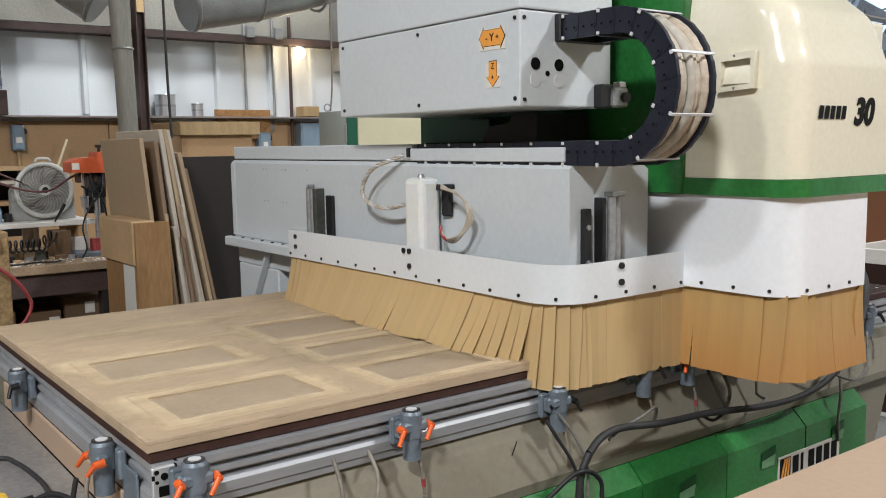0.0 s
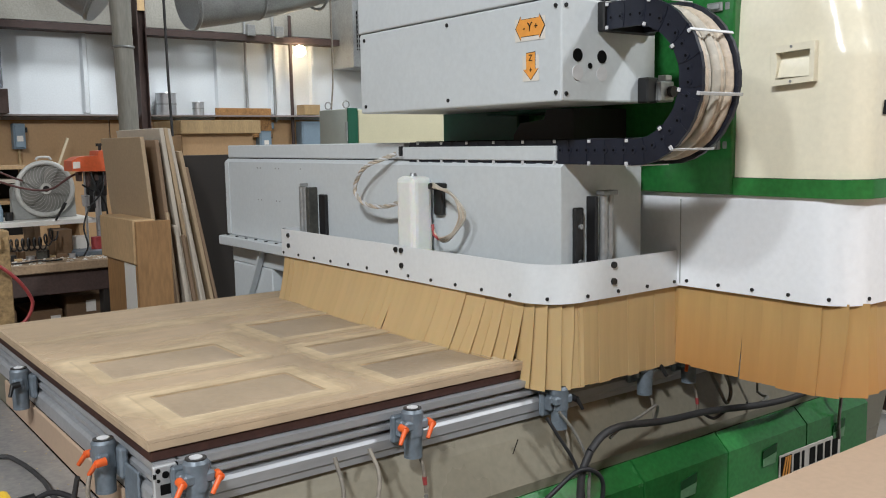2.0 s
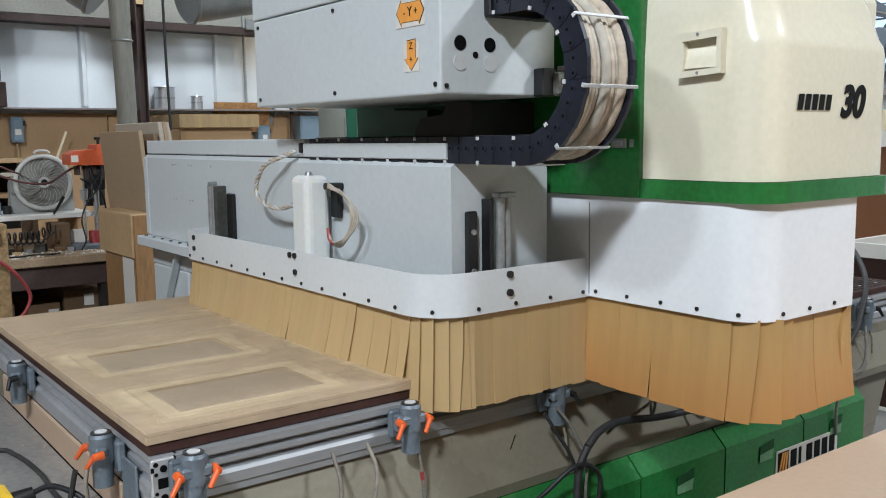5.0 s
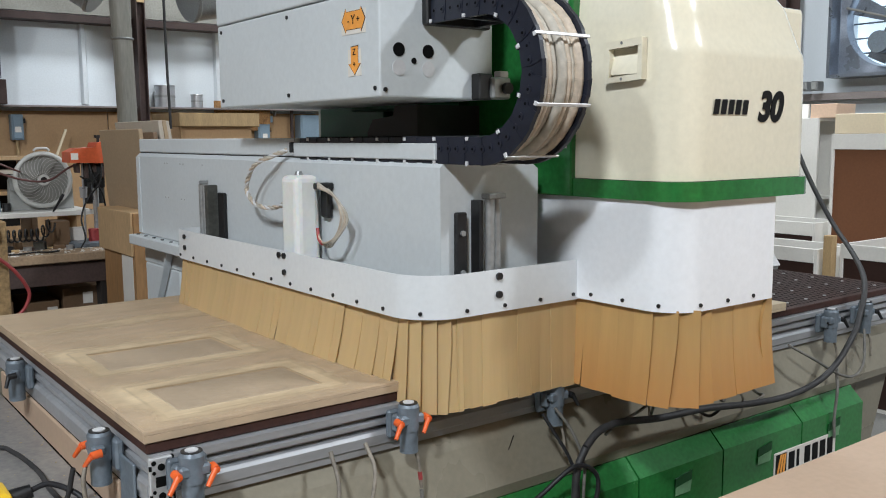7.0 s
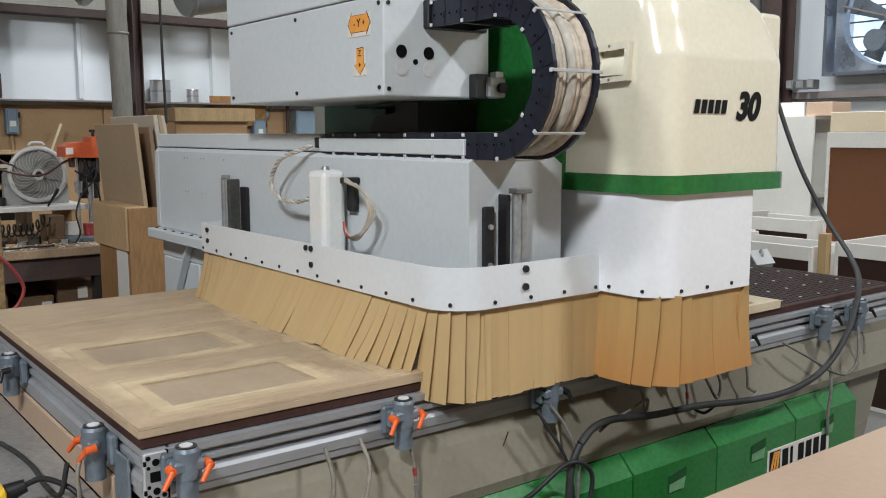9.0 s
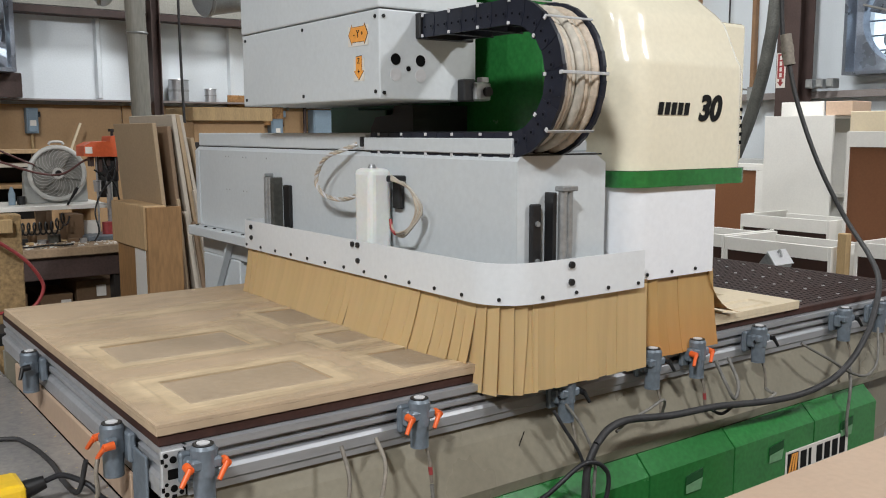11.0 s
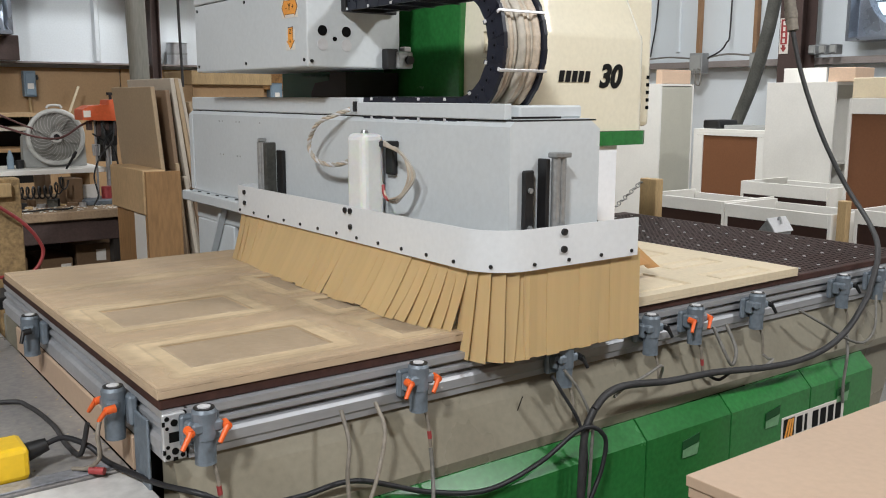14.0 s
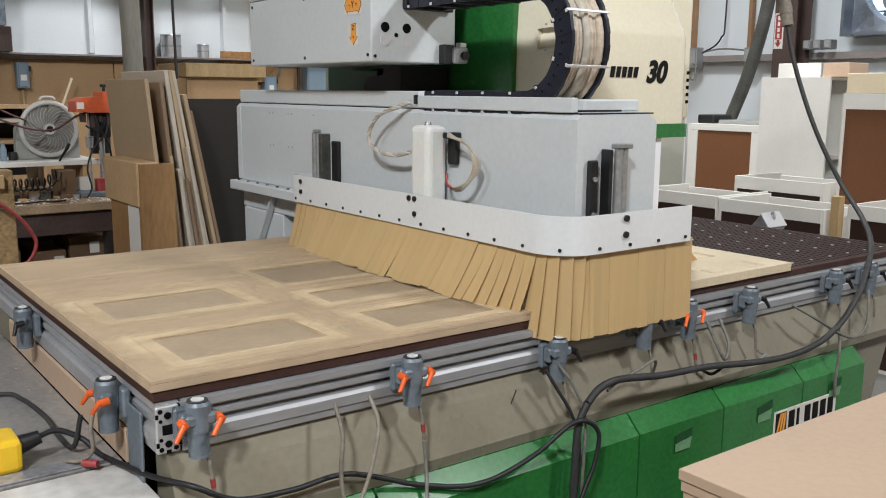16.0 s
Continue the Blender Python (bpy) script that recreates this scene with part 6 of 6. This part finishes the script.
# post with chain at the end of the bed
solo("guard_post", bx(nb(), 2.80, 2.85, 1.335, 1.435, 0, 1.06, 0.003), "pine", "pine guard post behind the bed", "post")
ck = thing("barrier_chain", (2.82, 1.5, 0.95), "thin barrier chain hooked to the guard post", "chain")
for k in range(14):
    f = k / 13
    p = Vector((2.79 - 0.05 * f, 1.42 + 0.20 * f, 1.04 - 0.20 * f))
    part("link", ring(nb(), p, (1, 0.4, 0.2) if k % 2 else (0.2, 0.4, 1), 0.009, 0.0025, 10, 5), "galv", ck)
# silver case at the far edge; its pole and foot are added to hold it up
wl = thing("work_lamp", (2.85, 0.72, 0), "silver tilted case on an added stand", "lamp")
part("pole", cyl(nb(), (2.86, 0.72, 0.01), (2.86, 0.74, 0.88), 0.014, seg=10), "galv", wl)
part("foot", cyl(nb(), (2.86, 0.72, 0.0), (2.86, 0.72, 0.012), 0.16, seg=20), "black", wl)
part("lamp_case", prism(nb(), [(0.79, 0.875), (0.741, 0.938), (0.702, 0.885), (0.705, 0.872), (0.783, 0.868)], lambda u, v, w: (w, u, v), 2.80, 2.92), "galv", wl, "silver case body")
part("lamp_rim", prism(nb(), [(0.742, 0.940), (0.700, 0.885), (0.696, 0.888), (0.738, 0.944)], lambda u, v, w: (w, u, v), 2.795, 2.925), "nylon", wl)
part("handle", tube(nb(), [(2.86, 0.732, 0.933), (2.86, 0.722, 0.944), (2.86, 0.712, 0.918)], 0.005, 8, 5), "galv", wl)
# east wall fittings
cable("flexible_duct", [(6.0, 3.40, 0.80), (6.0, 3.231, 1.221), (6.0, 3.095, 1.555), (6.0, 2.993, 1.904), (6.0, 2.944, 2.144), (6.0, 2.915, 2.36), (6.0, 2.86, 3.2), (6.0, 2.85, 5.0)], 0.055, "duct_dark", "grey flexible dust hose behind the cabinets")
def jbox(y, z, w):
    t = thing("junction_box", (WX - 0.2, y, z), "grey electrical junction box on the wall", "junction box")
    part("case", bx(nb(), WX - 0.28, WX - 0.161, y - w, y + w, z - w * 1.3, z + w * 1.3, 0.006), "galv", t)
    part("cover", bx(nb(), WX - 0.29, WX - 0.2805, y - w * 0.8, y + w * 0.8, z - w, z + w, 0.004), "fan_stand", t)
jbox(5.04, 1.81, 0.085)
jbox(4.30, 1.82, 0.06)
for y in (3.66, 3.55, 3.44):
    jbox(y, 1.90, 0.035)
cable("wall_wire", [(WX - 0.18, 5.9, 1.87), (WX - 0.18, 5.5, 1.89), (WX - 0.18, 5.11, 1.86)], 0.010, "cable_grey", "grey wire along the wall girt")
cable("wall_wire", [(WX - 0.18, 4.96, 1.87), (WX - 0.18, 4.7, 1.90), (WX - 0.18, 4.36, 1.87)], 0.010, "cable_grey", "grey wire along the wall girt")
cable("wall_wire", [(WX - 0.18, 4.7, 4.9), (WX - 0.18, 4.68, 2.4), (WX - 0.2, 4.72, 2.0), (WX - 0.18, 4.96, 1.86)], 0.009, "cable_black", "black wire dropping down the wall")
cable("wall_wire", [(WX - 0.2, 5.6, 4.9), (WX - 0.2, 5.66, 2.6), (WX - 0.2, 5.75, 1.9)], 0.009, "cable_black", "black wire dropping down the wall")
cable("wall_wire", [(WX - 0.3, 5.04, 1.75), (WX - 0.32, 5.0, 1.60), (WX - 0.32, 4.94, 1.58), (WX - 0.3, 4.95, 1.72), (WX - 0.29, 5.0, 1.75)], 0.008, "cable_grey", "slack loop of wire under the junction box")
ws = thing("warning_sign", (WX - 0.42, 3.9, 2.1), "narrow red and white warning sign", "sign")
part("plate", bx(nb(), WX - 0.427, WX - 0.4225, 3.822, 3.920, 1.865, 2.205), "paper", ws)
part("red_field", bx(nb(), WX - 0.430, WX - 0.4275, 3.835, 3.907, 1.955, 2.195), "red", ws)
part("arrow", prism(nb(), [(3.871, 1.88), (3.905, 1.925), (3.885, 1.925), (3.885, 1.95), (3.857, 1.95), (3.857, 1.925), (3.837, 1.925)], lambda u, v, w: (w, u, v), WX - 0.430, WX - 0.4275), "red", ws)
for k in range(4):
    part("letter_bar", bx(nb(), WX - 0.4325, WX - 0.4305, 3.858, 3.884, 1.97 + k * 0.056, 2.01 + k * 0.056), "paper", ws)

# ---------------------------------------------------------------- moving parts
GX = [(0.0, 0.855), (0.5, 0.856), (1.0, 0.857), (1.5, 0.856), (2.0, 0.827), (2.5, 0.776), (3.0, 0.728), (3.5, 0.678), (4.0, 0.629), (4.5, 0.579),
      (5.0, 0.526), (5.3, 0.502), (6.2, 0.498), (7.2, 0.500), (7.5, 0.503), (8.0, 0.507), (8.5, 0.531), (9.0, 0.584), (9.2, 0.606), (9.7, 0.653), (10.2, 0.69), (10.7, 0.69),
      (11.3, 0.648), (11.5, 0.628), (12.0, 0.600), (12.5, 0.600), (13.0, 0.599), (13.5, 0.613), (14.0, 0.648), (14.5, 0.700), (15.0, 0.751), (15.5, 0.802), (16.0, 0.857)]
HY = [(0.0, 0.115), (0.5, 0.060), (1.0, 0.008), (1.5, -0.037), (2.0, -0.038), (5.0, -0.038), (5.5, -0.02), (6.0, 0.025), (6.5, 0.074), (7.0, 0.124), (7.5, 0.174), (8.0, 0.224),
      (8.5, 0.224), (9.2, 0.224), (9.7, 0.235), (10.3, 0.31), (10.9, 0.42), (11.3, 0.515), (11.5, 0.594), (11.75, 0.70), (12.0, 0.752), (16.0, 0.753)]
# curtain lean in degrees: the strips trail behind the gantry on the sheet
LEAN = [(0.0, 26), (1.6, 26), (2.1, 17), (2.6, 9), (5.2, 8), (8.1, 9), (8.6, 18), (9.0, 26), (10.4, 26), (11.0, 13), (11.5, 13), (12.0, 16), (13.2, 18), (13.7, 23), (14.2, 28), (16.0, 28)]
TRAIL = [(0.0, 0), (10.9, 0), (11.1, 9), (11.35, 34), (11.7, 52), (12.2, 60), (14.0, 54), (16.0, 46)]
DRAG = [(0.0, -34), (9.5, -34), (10.4, -15), (11.2, 14), (11.8, 6), (13.4, 5), (14.2, -6), (16.0, -8)]


def at_time(table, t):
    ts, vs = [r[0] for r in table], [r[1] for r in table]
    return float(np.interp(t, ts, vs))


def motions():
    times = sorted({t for t, _ in GX} | {t for t, _ in HY})
    walk(gantry, [(t, pose(at_time(GX, t), 0, 0)) for t in times])
    walk(chain, [(t, pose(at_time(GX, t), 0, 0)) for t in times])
    walk(head, [(t, pose(at_time(GX, t), at_time(HY, t), 0)) for t in times])
    for ob, q, yaw, ln in STRIPS:
        if q.y > -0.06:
            rnd = random.Random(ob.name)
            # the bottoms drag sideways as well, most at the far end
            roll = 0.55 * max(0.0, min(1.0, (q.y - 0.85) / 0.28))
            j, k = 0.5 * math.sin(q.y * 23) + rnd.uniform(-0.06, 0.06), (max(0.0, 0.26 + q.y * 2.9) if q.y < 0.004 else min(1.0, 0.36 + q.y * 3.6)) if q.y < 0.6 else max(0.55, 1 - (q.y - 0.6) * 0.8)
            walk(ob, [(t, pose(q.x, q.y, 1.088, 0, 0, yaw) @ pose(0, 0, 0, -(a * k + j), -a * roll)) for t, a in LEAN])
    for ob, q, yaw, ln in HS:
        if q.y < -0.43 or yaw > 80:
            rnd = random.Random(ob.name)
            j, table = (rnd.uniform(0.85, 1.08), TRAIL) if yaw < 80 else (rnd.uniform(0.9, 1.1), DRAG)
            walk(ob, [(t, pose(q.x, q.y, 1.089, 0, 0, yaw) @ pose(0, 0, 0, -a * j)) for t, a in table])
    for ob, s in LINKS:
        rows = []
        for t in times:
            y = at_time(HY, t)
            yc = (CH_A + y - 0.095 + math.pi * CH_R - CH_L) / 2
            a = CH_A - yc
            if s < a:
                p = (0, CH_A - s, CH_Z - CH_R, 0)
            elif s < a + math.pi * CH_R:
                th = (s - a) / CH_R
                p = (0, yc - CH_R * math.sin(th), CH_Z - CH_R * math.cos(th), -math.degrees(th))
            else:
                p = (0, yc + (s - a - math.pi * CH_R), CH_Z + CH_R, -180)
            rows.append((t, pose(p[0], p[1], p[2], p[3])))
        walk(ob, rows)


motions()
